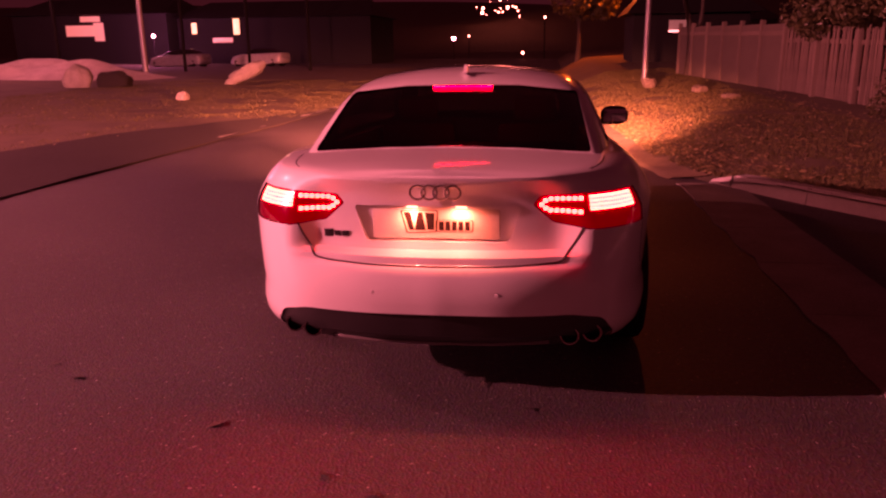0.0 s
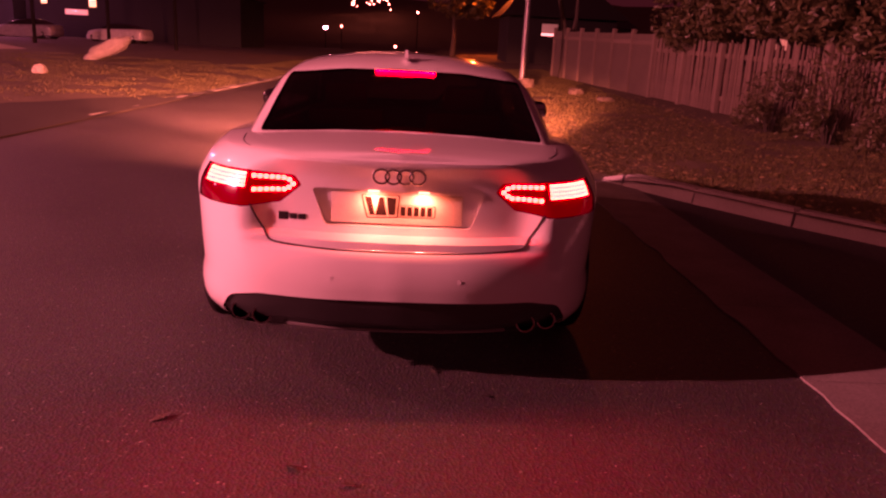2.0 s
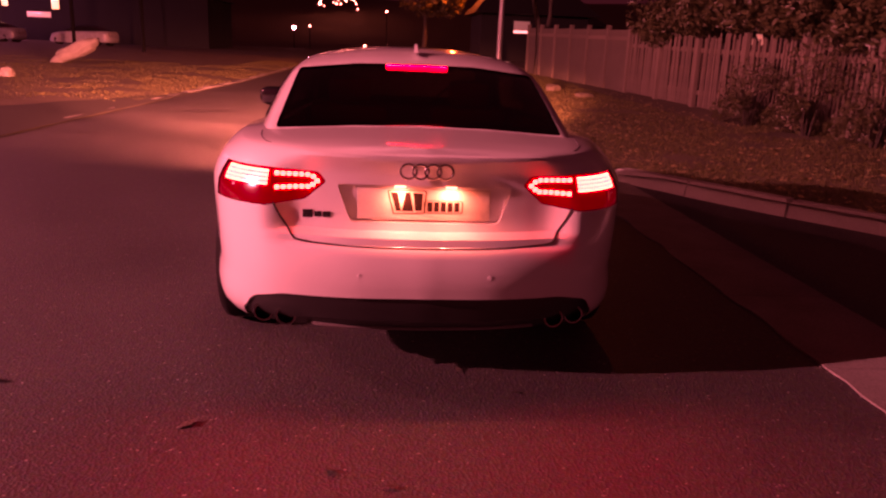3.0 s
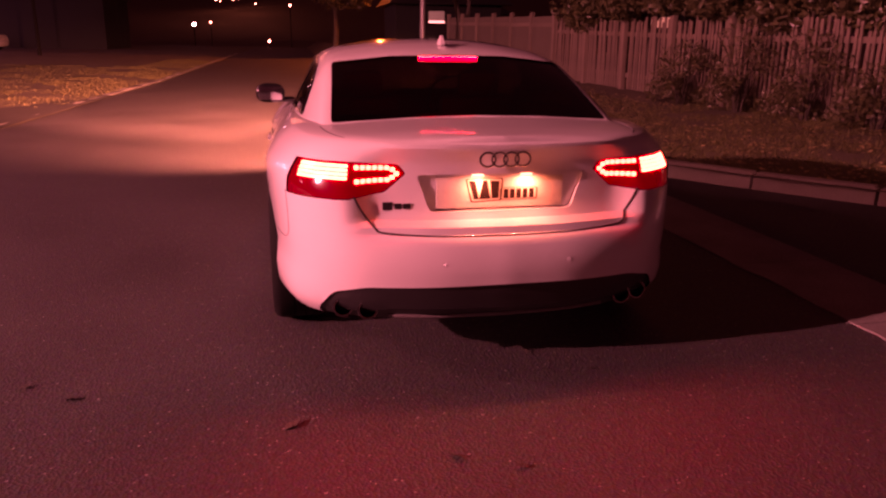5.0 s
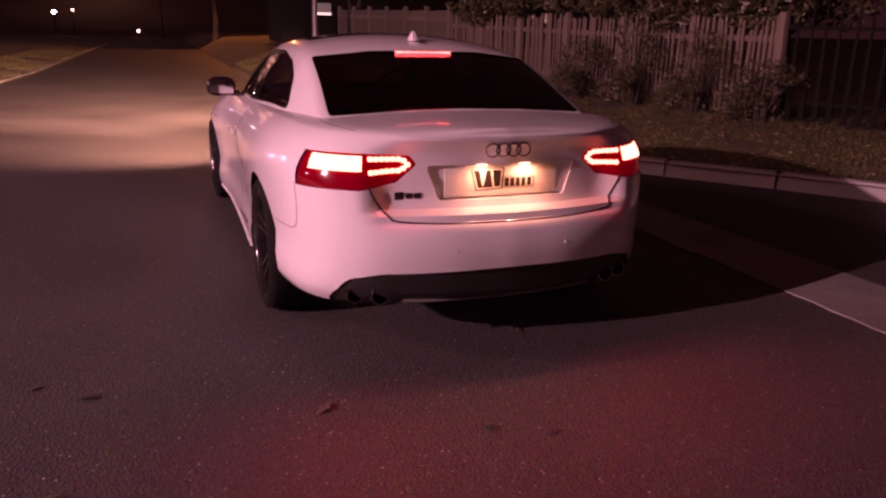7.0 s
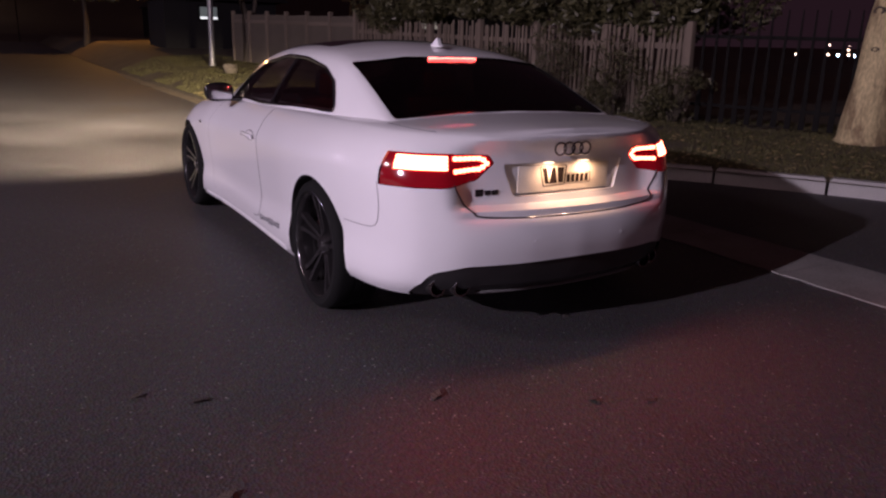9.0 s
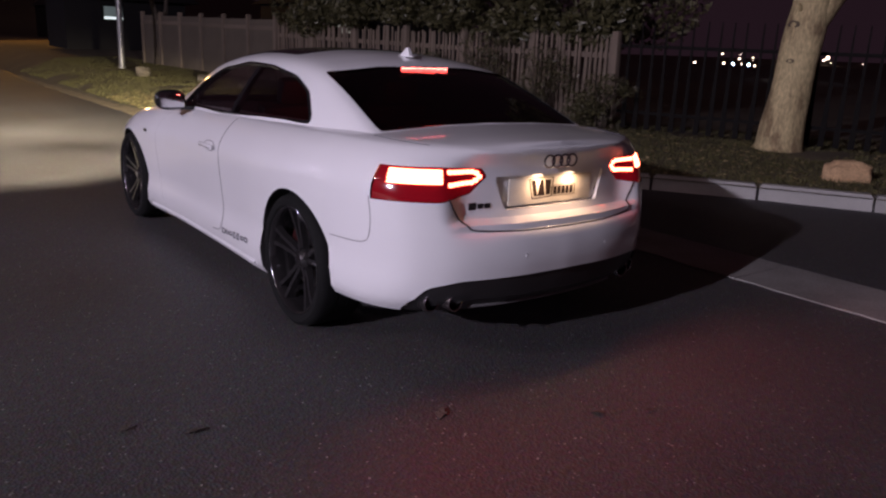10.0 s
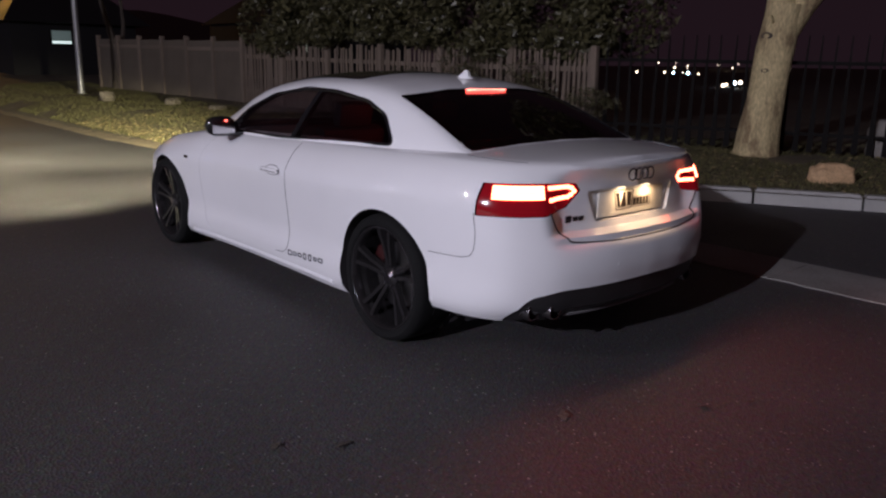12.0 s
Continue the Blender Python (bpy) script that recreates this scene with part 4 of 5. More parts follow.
# kerb stones along the right side
kerb = tagged(new("kerb"), "pale concrete kerb stones in a curve", "kerb", kind="structure")
stone_bm = bmesh.new()
box(stone_bm, -0.488, 0.488, 0, 0.20, -0.12, 0.150, 0.0)
for v in stone_bm.verts:
    if v.co.z > 0 and v.co.y < 0.1:
        v.co.y += 0.045
bmesh.ops.bevel(stone_bm, geom=[e for e in stone_bm.edges if min(v.co.z for v in e.verts) > 0], offset=0.018, segments=2, affect="EDGES")
STONE_MESH = from_bm("kerbstone", stone_bm, 40)
STONE_MESH.materials.append(CONCRETE)
run = resample(RIGHT_KERB[7:], 1.06)
for a, b in zip(run, run[1:]):
    d = Vector((b[0] - a[0], b[1] - a[1], 0))
    ob = new("kerbstone", STONE_MESH)
    ob.parent = kerb
    ob.matrix_basis = Matrix.Translation(((a[0] + b[0]) / 2, (a[1] + b[1]) / 2, random.uniform(-0.006, 0.006))) @ pose(0, 0, 0, 0, 0, math.degrees(math.atan2(d.y, d.x)) + random.uniform(-0.7, 0.7)) @ Matrix.Diagonal((d.length, 1, 1, 1))
# the ramped stones at the kerb's end, sunk towards their tips
for a, b, high, low in (((2.36, 5.29), (2.84, 4.46), 0.150, 0.128), ((2.19, 5.60), (2.35, 5.31), 0.118, 0.035)):
    length = math.dist(a, b)
    bm = bmesh.new()
    box(bm, -length / 2 + 0.006, length / 2 - 0.006, 0, 0.24, -0.12, high)
    for v in bm.verts:
        if v.co.z > 0:
            v.co.y += 0.05 if v.co.y < 0.1 else 0.0
            if v.co.x < 0:
                v.co.z = low
    bmesh.ops.bevel(bm, geom=[e for e in bm.edges if min(v.co.z for v in e.verts) > 0], offset=0.014, segments=2, affect="EDGES")
    ob = part("kerbstone", bm, CONCRETE, kerb)
    ob.matrix_basis = pose((a[0] + b[0]) / 2, (a[1] + b[1]) / 2, 0, 0, 0, math.degrees(math.atan2(b[1] - a[1], b[0] - a[0])))
# worn sandy edge ahead of the driveway, ragged on both sides
verts, faces = [], []
pts = resample([*RIGHT_KERB[2:6], (2.08, 5.75)], 0.12)
for x, y in pts:
    near = -0.20 + 0.11 * noise.noise((y * 1.1, 0, 1)) + 0.05 * noise.noise((y * 5, 0, 2))
    wide = 0.30 + 0.20 * noise.noise((y * 0.7, 3, 1)) + 0.08 * noise.noise((y * 4, 5, 2))
    for k in range(7):
        d = near + (wide - near) * k / 6
        lump = 0.014 * noise.noise((x * 7 + d * 9, y * 7, 2)) + 0.008 * noise.noise((d * 30, y * 26, 6))
        verts.append((x + d, y, (-0.012 if k == 0 else 0.010 + 0.018 * k / 6 + lump + max(0.0, d) * 0.06)))
for i in range(len(pts) - 1):
    for k in range(6):
        faces.append((i * 7 + k, (i + 1) * 7 + k, (i + 1) * 7 + k + 1, i * 7 + k + 1))
bm = bmesh.new()
bm.from_mesh(mesh_of("earth_edge", verts, faces))
structure("earth_edge", from_bm("earth_edge", bm, 180), TAN_EARTH, "worn sandy earth along the near verge", "dirt")
# low flat edging along the far side
edge = tagged(new("edging"), "low worn concrete edging of the far verge", "kerb", kind="structure")
low_bm = bmesh.new()
box(low_bm, -0.99, 0.99, -0.28, 0, -0.1, 0.030, 0.012)
LOW_MESH = from_bm("edging_stone", low_bm, 40)
LOW_MESH.materials.append(GUTTER)
run = resample([(-4.9, 9.6), *LEFT_KERB[4:8]], 2.0)
near_run = resample([(-5.5, -10), (-5.1, 4.75)], 2.0)
for a, b in [*zip(run, run[1:]), *zip(near_run, near_run[1:])]:
    ob = new("edging_stone", LOW_MESH)
    ob.parent = edge
    ob.matrix_basis = Matrix.Translation(((a[0] + b[0]) / 2 - 0.14, (a[1] + b[1]) / 2, random.uniform(-0.008, 0.004))) @ pose(0, 0, 0, 0, 0, math.degrees(math.atan2(b[1] - a[1], b[0] - a[0])) + 180)


def scatter(name, count, place, shape, material, label, category):
    """Many small flat pieces in one mesh."""
    verts, faces = [], []
    for _ in range(count):
        spot = place()
        if spot is None:
            continue
        vs, fs = shape(Vector(spot))
        base = len(verts)
        verts += vs
        faces += [tuple(base + i for i in f) for f in fs]
    ob = part(name, mesh_of(name, verts, faces), material)
    return tagged(ob, label, category, kind="stuff")


def blade(p):
    h, a, lean = random.uniform(0.02, 0.055), random.uniform(0, 6.28), random.uniform(0.01, 0.05)
    w = Vector((math.cos(a), math.sin(a), 0)) * random.uniform(0.004, 0.008)
    tip = p + Vector((-math.sin(a) * lean + random.uniform(-0.02, 0.02), math.cos(a) * lean, h))
    return [p - w, p + w, tip], [(0, 1, 2)]


def fallen_leaf(p):
    a, s = random.uniform(0, 6.28), random.uniform(0.018, 0.045)
    u = Vector((math.cos(a), math.sin(a), random.uniform(-0.3, 0.3))) * s
    v = Vector((-math.sin(a), math.cos(a), random.uniform(-0.4, 0.4))) * s * 0.55
    p = p + Vector((0, 0, 0.02))
    return [p - u, p + v, p + u, p - v], [(0, 1, 2, 3)]


def at_right(y0, y1, reach):
    line = resample(RIGHT_KERB, 0.05)
    line = line[(line[:, 1] > y0) & (line[:, 1] < y1)]

    def spot():
        x, y = line[random.randrange(len(line))]
        d = 0.2 + reach * random.random() ** 1.2
        px, py = x + AWAY.x * d + random.uniform(-0.06, 0.06), y + AWAY.y * d + random.uniform(-0.06, 0.06)
        if noise.noise((px * 0.9, py * 0.9, 5)) < -0.50 + 0.25 * random.random():
            return None
        return px, py, right_height(d, py) + bumpy(px, py, 0.025) - 0.004
    return spot


def at_left(y0, y1, first, reach):
    def spot():
        y = random.uniform(y0, y1)
        d = first + reach * random.random()
        x = np.interp(y, [p[1] for p in LEFT_KERB], [p[0] for p in LEFT_KERB]) - d
        if noise.noise((x * 0.7, y * 0.7, 9)) < -0.2:
            return None
        return x, y, left_height(d, y) + bumpy(x, y, 0.025) - 0.004
    return spot


scatter("grass", 60000, at_right(-3.0, 7.5, 5.0), blade, BLADE, "short patchy green and brown grass", "grass")
scatter("far_grass", 42000, at_right(7.5, 26, 4.0), blade, BLADE, "short grass along the verge", "grass")
scatter("left_grass", 40000, at_left(4, 30, 1.8, 9.0), blade, BLADE, "rough grass on the far verge", "grass")
scatter("left_edge_grass", 16000, at_left(12.5, 40, 0.25, 2.0), blade, BLADE, "short grass up to the far road edge", "grass")
scatter("fallen_leaves", 5200, at_right(-2.5, 14, 4.5), fallen_leaf, DRY_LEAF, "dry fallen leaves on the grass", "leaves")
scatter("edge_litter", 1500, at_right(5.2, 15, 0.75), fallen_leaf, DRY_LEAF, "dry leaf litter along the road edge", "leaves")
scatter("left_fallen_leaves", 900, at_left(4, 24, 1.5, 8.0), fallen_leaf, DRY_LEAF, "dry fallen leaves on the far verge", "leaves")

scatter("road_litter", 10, lambda: (random.uniform(-2.0, 1.6), random.uniform(-1.0, 0.4), -0.014), fallen_leaf, BARK, "a few dark leaf scraps on the asphalt", "leaves")


# ---- rocks ----
def rock(x, y, z, sx, sy, sz, turn, seed, material, label, tip=0.0, square=0.85):
    bm = bmesh.new()
    bmesh.ops.create_icosphere(bm, subdivisions=4, radius=1.0)
    for v in bm.verts:
        q = v.co.normalized()
        k = 1 + 0.28 * noise.noise(q * 1.3 + Vector((seed, 0, 0))) + 0.09 * noise.noise(q * 4 + Vector((0, seed, 0)))
        v.co = Vector((math.copysign(abs(q.x) ** square, q.x), math.copysign(abs(q.y) ** square, q.y), math.copysign(abs(q.z) ** square, q.z))) * k
    bmesh.ops.transform(bm, matrix=Matrix.Diagonal((sx / 2, sy / 2, sz / 2, 1)), verts=bm.verts)
    ob = part("rock", bm, material, smooth=60)
    ob.matrix_world = pose(x, y, z + sz * 0.36, 0, 0, turn) @ pose(0, 0, 0, 0, tip, 0)
    return tagged(ob, label, "rock", "rocks on the verge")


rock(5.93, 1.61, 0.13, 0.47, 0.29, 0.27, -50, 11.4, STONE, "oblong sandstone rock on the grass verge", 0, 0.55)
# rock shape added in place of an unclear pale object behind the palisade
rock(8.85, 2.15, 0.16, 0.50, 0.40, 0.66, 20, 6.3, PALE_STONE, "pale lump in place of an unclear object behind the palisade fence")
rock(-16.2, 23.2, 0.20, 0.95, 0.8, 0.95, 10, 7.7, PALE_STONE, "pale boulder on the far verge", 20)
rock(-15.0, 23.6, 0.18, 1.15, 0.8, 0.75, 30, 9.7, DIRT, "dark brown boulder beside a pale one")
rock(-11.0, 26.0, 0.42, 1.65, 0.7, 0.55, 8, 1.9, PALE_STONE, "slanted pale boulder on the far verge", -26)
rock(-9.4, 17.3, 0.15, 0.32, 0.3, 0.28, 10, 5.2, PALE_STONE, "small pale stone in the grass")
rock(4.15, 16.4, 0.33, 0.36, 0.30, 0.20, 30, 4.4, DULL_STONE, "small dull brown stone by the fence", 0, 0.7)
rock(3.2, 18.2, 0.38, 0.46, 0.34, 0.26, 70, 2.4, DULL_STONE, "dull stone near the pole", 12, 0.7)
rock(4.5, 14.6, 0.30, 0.42, 0.26, 0.14, 15, 6.4, DULL_STONE, "flat brown stone by the fence", 0, 0.7)
bm = bmesh.new()
bmesh.ops.create_grid(bm, x_segments=50, y_segments=24, size=1)
for v in bm.verts:
    x, y = v.co.x, v.co.y
    v.co = Vector((-24 + x * 7.5, 31 + y * 2.6, 0.18 + 1.25 * max(0, 1 - x * x) * max(0, 1 - y * y) * (0.7 + 0.5 * noise.noise((x * 3, y * 2, 4)))))
tagged(part("sand_heap", bm, SAND, smooth=180), "long low heap of pale sand", "sand heap", kind="stuff")


# ---- fences ----
def ground_right(x, y):
    """Height of the verge at a place, from its distance along AWAY to the kerb."""
    line = resample(RIGHT_KERB, 0.25)
    side = (line[:, 0] - x) * AWAY.y - (line[:, 1] - y) * AWAY.x
    k = int(np.argmin(np.abs(side)))
    d = max(0.0, (x - line[k, 0]) * AWAY.x + (y - line[k, 1]) * AWAY.y)
    return right_height(d, y)


def span(a, b, step):
    n = max(1, round(math.dist(a, b) / step))
    return [((a[0] + (b[0] - a[0]) * k / n), (a[1] + (b[1] - a[1]) * k / n)) for k in range(n + 1)]


WALL_A, WALL_B, PALE_END, STEEL_END = (4.9, 24.0), (5.95, 16.2), (7.0, 5.9), (10.6, -4.0)
panel_fence = thing("panel_fence", "brown panel fence with posts and a top rail", "fence")
pts = span(WALL_A, WALL_B, 1.25)
turn = math.degrees(math.atan2(WALL_B[1] - WALL_A[1], WALL_B[0] - WALL_A[0]))
for a, b in zip(pts, pts[1:]):
    z = ground_right(*a) - 0.03
    bm = bmesh.new()
    length = math.dist(a, b)
    box(bm, 0.05, length - 0.05, -0.02, 0.02, 0, 1.52, 0.006)
    ob = part("panel", bm, FENCE_WALL, panel_fence)
    ob.matrix_basis = pose(a[0], a[1], z, 0, 0, turn)
    bm = bmesh.new()
    box(bm, 0.02, length - 0.02, -0.045, -0.022, 1.26, 1.36, 0.006)
    part("rail", bm, FENCE_WOOD, panel_fence).matrix_basis = pose(a[0], a[1], z, 0, 0, turn)
for a in pts:
    bm = bmesh.new()
    box(bm, -0.05, 0.05, -0.065, 0.05, 0, 1.66, 0.010)
    part("post", bm, FENCE_WOOD, panel_fence).matrix_basis = pose(a[0], a[1], ground_right(*a) - 0.05, 0, 0, turn)

paling_fence = thing("paling_fence", "weathered upright wooden paling fence with gaps", "fence")
turn = math.degrees(math.atan2(PALE_END[1] - WALL_B[1], PALE_END[0] - WALL_B[0]))
pale_bm = bmesh.new()
box(pale_bm, -0.034, 0.034, -0.011, 0.011, 0, 1.42, 0.0)
for v in pale_bm.verts:
    if v.co.z > 1:
        v.co.x *= 0.72
PALE_MESH = from_bm("paling", pale_bm)
PALE_MESH.materials.append(FENCE_WOOD)
for k, a in enumerate(span(WALL_B, PALE_END, 0.105)):
    if k == 0 or random.random() < 0.012:
        continue
    ob = new("paling", PALE_MESH)
    ob.parent = paling_fence
    ob.matrix_basis = pose(a[0], a[1], ground_right(*a) + 0.02, random.gauss(0, 0.6), random.gauss(0, 0.8), turn + random.gauss(0, 3)) @ Matrix.Diagonal((random.uniform(0.8, 1.15), 1, random.uniform(0.96, 1.04), 1))
pts = span(WALL_B, PALE_END, 1.8)
for a, b in zip(pts, pts[1:]):
    z, z2 = ground_right(*a), ground_right(*b)
    for h in (0.30, 1.14):
        bm = bmesh.new()
        box(bm, 0.0, math.dist(a, b), 0.013, 0.055, h - 0.045, h + 0.045, 0.006)
        part("rail", bm, FENCE_WOOD, paling_fence).matrix_basis = pose(a[0], a[1], z, 0, -math.degrees(math.atan2(z2 - z, math.dist(a, b))), turn)
for a in pts[1:]:
    bm = bmesh.new()
    box(bm, -0.055, 0.055, -0.075, 0.035, 0, 1.56, 0.012)
    part("post", bm, FENCE_WOOD, paling_fence).matrix_basis = pose(a[0], a[1], ground_right(*a) - 0.05, 0, random.gauss(0, 1), turn)

steel_fence = thing("palisade_fence", "dark steel palisade fence with pointed pales", "fence")
turn = math.degrees(math.atan2(STEEL_END[1] - PALE_END[1], STEEL_END[0] - PALE_END[0]))
bm = bmesh.new()
box(bm, -0.042, 0.042, -0.010, 0.010, 0, 1.55)
top_verts = [v for v in bm.verts if v.co.z > 1]
for v in top_verts:
    v.co.x *= 0.15
    v.co.z += 0.08
STEEL_MESH = from_bm("pale", bm)
STEEL_MESH.materials.append(DARK_STEEL)
for a in span(PALE_END, STEEL_END, 0.19)[1:]:
    ob = new("pale", STEEL_MESH)
    ob.parent = steel_fence
    ob.matrix_basis = pose(a[0], a[1], ground_right(*a) + 0.05, 0, random.gauss(0, 0.6), turn)
pts = span(PALE_END, STEEL_END, 2.4)
for a, b in zip(pts, pts[1:]):
    for h in (0.30, 1.30):
        bm = bmesh.new()
        box(bm, 0, math.dist(a, b), 0.010, 0.050, h - 0.025, h + 0.025, 0.004)
        z, z2 = ground_right(*a), ground_right(*b)
        part("rail", bm, DARK_STEEL, steel_fence).matrix_basis = pose(a[0], a[1], z, 0, -math.degrees(math.atan2(z2 - z, math.dist(a, b))), turn)
for a in pts[1:]:
    bm = bmesh.new()
    box(bm, -0.04, 0.04, 0.01, 0.09, 0, 1.66, 0.006)
    part("post", bm, DARK_STEEL, steel_fence).matrix_basis = pose(a[0], a[1], ground_right(*a) - 0.05, 0, 0, turn)


# ---- trees ----
def leaf_cloud(centres, count, size, droop=0.0):
    verts, faces = [], []
    for _ in range(count):
        (cx, cy, cz), (rx, ry, rz) = random.choice(centres)
        while True:
            q = Vector((random.uniform(-1, 1), random.uniform(-1, 1), random.uniform(-1, 1)))
            if 0.25 < q.length < 1 and noise.noise(Vector((cx + q.x * rx, cy + q.y * ry, cz + q.z * rz)) * 1.7) > -0.12:
                break
        p = Vector((cx + q.x * rx, cy + q.y * ry, cz + q.z * rz))
        u = Vector((random.gauss(0, 1), random.gauss(0, 1), random.gauss(0, 0.6) - droop)).normalized()
        v = u.cross(Vector((random.gauss(0, 1), random.gauss(0, 1), random.gauss(0, 1)))).normalized()
        s = size * random.uniform(0.6, 1.3)
        base = len(verts)
        n = u.cross(v) * s * 0.12
        verts += [p - u * s, p + v * s * 0.42 + n, p + u * s, p - v * s * 0.42 + n]
        faces.append((base, base + 1, base + 2, base + 3))
    return mesh_of("crown", verts, faces)


def limb(points, radii, sides=12, rough=0.04, seed=0.0):
    pts = curve_through(points, 6)
    r = np.interp(np.linspace(0, 1, len(pts)), np.linspace(0, 1, len(radii)), radii)
    me = tube(pts, 0, sides, False, list(r))
    for v in me.vertices:
        k = noise.noise((v.co.x * 2.5 + seed, v.co.y * 2.5, v.co.z * 1.6)) * rough
        c = pts[int(np.argmin(np.linalg.norm(pts - np.array(v.co), axis=1)))]
        v.co += (v.co - Vector(c)) * k / max(0.02, (v.co - Vector(c)).length)
    return me


def tree(x, y, z, limbs, crown, leaves, size, bark, label):
    ob = thing("tree", label, "tree", "trees behind the fence", pose(x, y, z))
    part("trunk", join(limbs), bark, ob)
    part("crown", leaf_cloud(crown, leaves, size, 0.3), LEAF, ob)
    return ob


z = ground_right(7.55, 3.36) - 0.06
tree(7.55, 3.36, z,
     [limb([(0.0, 0.0, 0), (0.0, -0.01, 0.12), (0.02, -0.03, 0.6), (0.06, -0.07, 1.2), (0.10, -0.11, 1.8), (0.12, -0.13, 2.15)], [0.39, 0.305, 0.272, 0.245, 0.24, 0.235], 28, 0.03, 2),
      limb([(0.10, -0.11, 1.75), (0.09, -0.10, 2.3), (0.06, -0.04, 3.0), (-0.15, 0.1, 4.0), (-0.3, 0.3, 5.6)], [0.23, 0.20, 0.15, 0.06], 16, 0.03, 5),
      limb([(0.14, -0.16, 1.80), (0.28, -0.30, 2.15), (0.48, -0.50, 2.55), (0.68, -0.80, 3.5), (0.8, -1.4, 5.2)], [0.20, 0.185, 0.165, 0.12, 0.05], 16, 0.03, 8)],
     [((-0.3, 0.4, 5.6), (1.6, 1.6, 1.1)), ((0.8, -1.2, 5.4), (1.6, 1.5, 1.0))], 3500, 0.10, PALE_BARK, "thick pale trunk forking above the grass verge")
big_tree = bpy.context.scene.objects["tree"]
for h, a, size in ((1.72, 166, 0.070), (1.25, 184, 0.040), (0.55, 205, 0.03), (0.10, 250, 0.05), (0.16, 222, 0.035)):
    centre = Vector((0.055 * h, -0.06 * h, h))
    out = Vector((math.cos(radians(a)), math.sin(radians(a)), 0))
    me = lathe([(0.0, -0.02), (size * 0.55, -0.012), (size * 0.8, 0.016), (size * 1.25, 0.010), (size * 1.5, -0.03)], 14)
    for v in me.vertices:
        v.co.z *= 0.55
        v.co += noise.noise_vector(v.co * 30 + Vector((a, 0, 0))) * 0.006
    me.transform(Matrix.Translation(centre + out * (0.232 + 0.10 * max(0, 0.5 - h) ** 2 + 0.02 * (h < 1))) @ out.to_track_quat("X", "Z").to_matrix().to_4x4())
    part("knot", me, BARK, big_tree, "dark knot in the pale bark")
part("branch_stub", limb([(0.0, -0.05, 1.86), (-0.16, -0.12, 1.92), (-0.24, -0.13, 1.99)], [0.032, 0.024, 0.016], 9, 0.01, 3), PALE_BARK, big_tree)
for x, y, h, seed in ((7.0, 15.0, 3.0, 1), (7.0, 13.2, 3.3, 5), (7.2, 11.6, 3.4, 2), (7.3, 10.0, 3.3, 3), (7.7, 8.6, 3.1, 4), (8.1, 7.0, 3.0, 6)):
    z = ground_right(x, y) - 0.05
    w = 1.25
    crown = [((0, 0, h), (w, 1.3, 1.3)), ((-0.55, 0.3, h - 1.0), (0.95, 1.1, 0.8)), ((-0.85, -0.4, h - 1.30), (0.55, 0.8, 0.55)), ((0.3, -0.6, h - 0.6), (1.0, 0.9, 1.1))]
    tree(x, y, z, [limb([(0, 0, 0), (0.05, 0.04, 1.0), (-0.1, 0.1, 2.0), (0, 0, h)], [0.13, 0.10, 0.08, 0.04], 10, 0.02, seed),
                   limb([(0.02, 0.03, 0.9), (-0.5, -0.2, 1.6), (-0.8, -0.3, h - 0.9)], [0.06, 0.045, 0.015], 8, 0.01, seed + 3),
                   limb([(0, 0.05, 1.3), (0.4, 0.6, 2.0), (0.5, 0.9, h)], [0.05, 0.04, 0.015], 8, 0.01, seed + 6)], crown, 7500, 0.070, BARK, "leafy tree hanging over the fence")
# ragged shrub in front of the palings
for x, y, h in ((6.30, 8.4, 1.25), (6.55, 7.1, 1.15), (6.05, 9.8, 1.0), (6.75, 5.9, 0.8)):
    z = ground_right(x, y) - 0.03
    ob = thing("shrub", "ragged half-bare shrub in front of the fence", "shrub", "shrubs by the fence", pose(x, y, z))
    for k in range(16):
        a, q = random.uniform(0, 6.28), random.uniform(0.25, 0.6)
        tip = (q * math.cos(a), q * math.sin(a), h * random.uniform(0.6, 1.2))
        part("stem", limb([(0.05 * math.cos(a), 0.05 * math.sin(a), 0), (tip[0] * 0.4, tip[1] * 0.4, tip[2] * 0.6), tip], [0.012, 0.008, 0.004], 5, 0.0), BARK, ob)
    part("foliage", leaf_cloud([((0, 0, h * 0.65), (0.62, 0.62, h * 0.5)), ((0.1, 0.1, h * 0.25), (0.7, 0.7, 0.3))], 2200, 0.036), LEAF, ob)

# ---- poles, far houses and lights ----
POLE = (3.45, 21.2)
pole = thing("street_pole", "tall pale galvanised pole on the verge", "pole", "", pose(POLE[0], POLE[1], ground_right(*POLE) - 0.03))
part("shaft", tube([(0, 0, 0.0), (0.02, 0, 2.5), (0.03, 0.0, 7.5)], 0, 16, False, [0.085, 0.078, 0.05]), POLE_STEEL, pole)
part("base_collar", lathe([(0.0, 0.0), (0.11, 0.0), (0.11, 0.10), (0.085, 0.12), (0.0, 0.12)], 20, "z"), POLE_STEEL, pole)
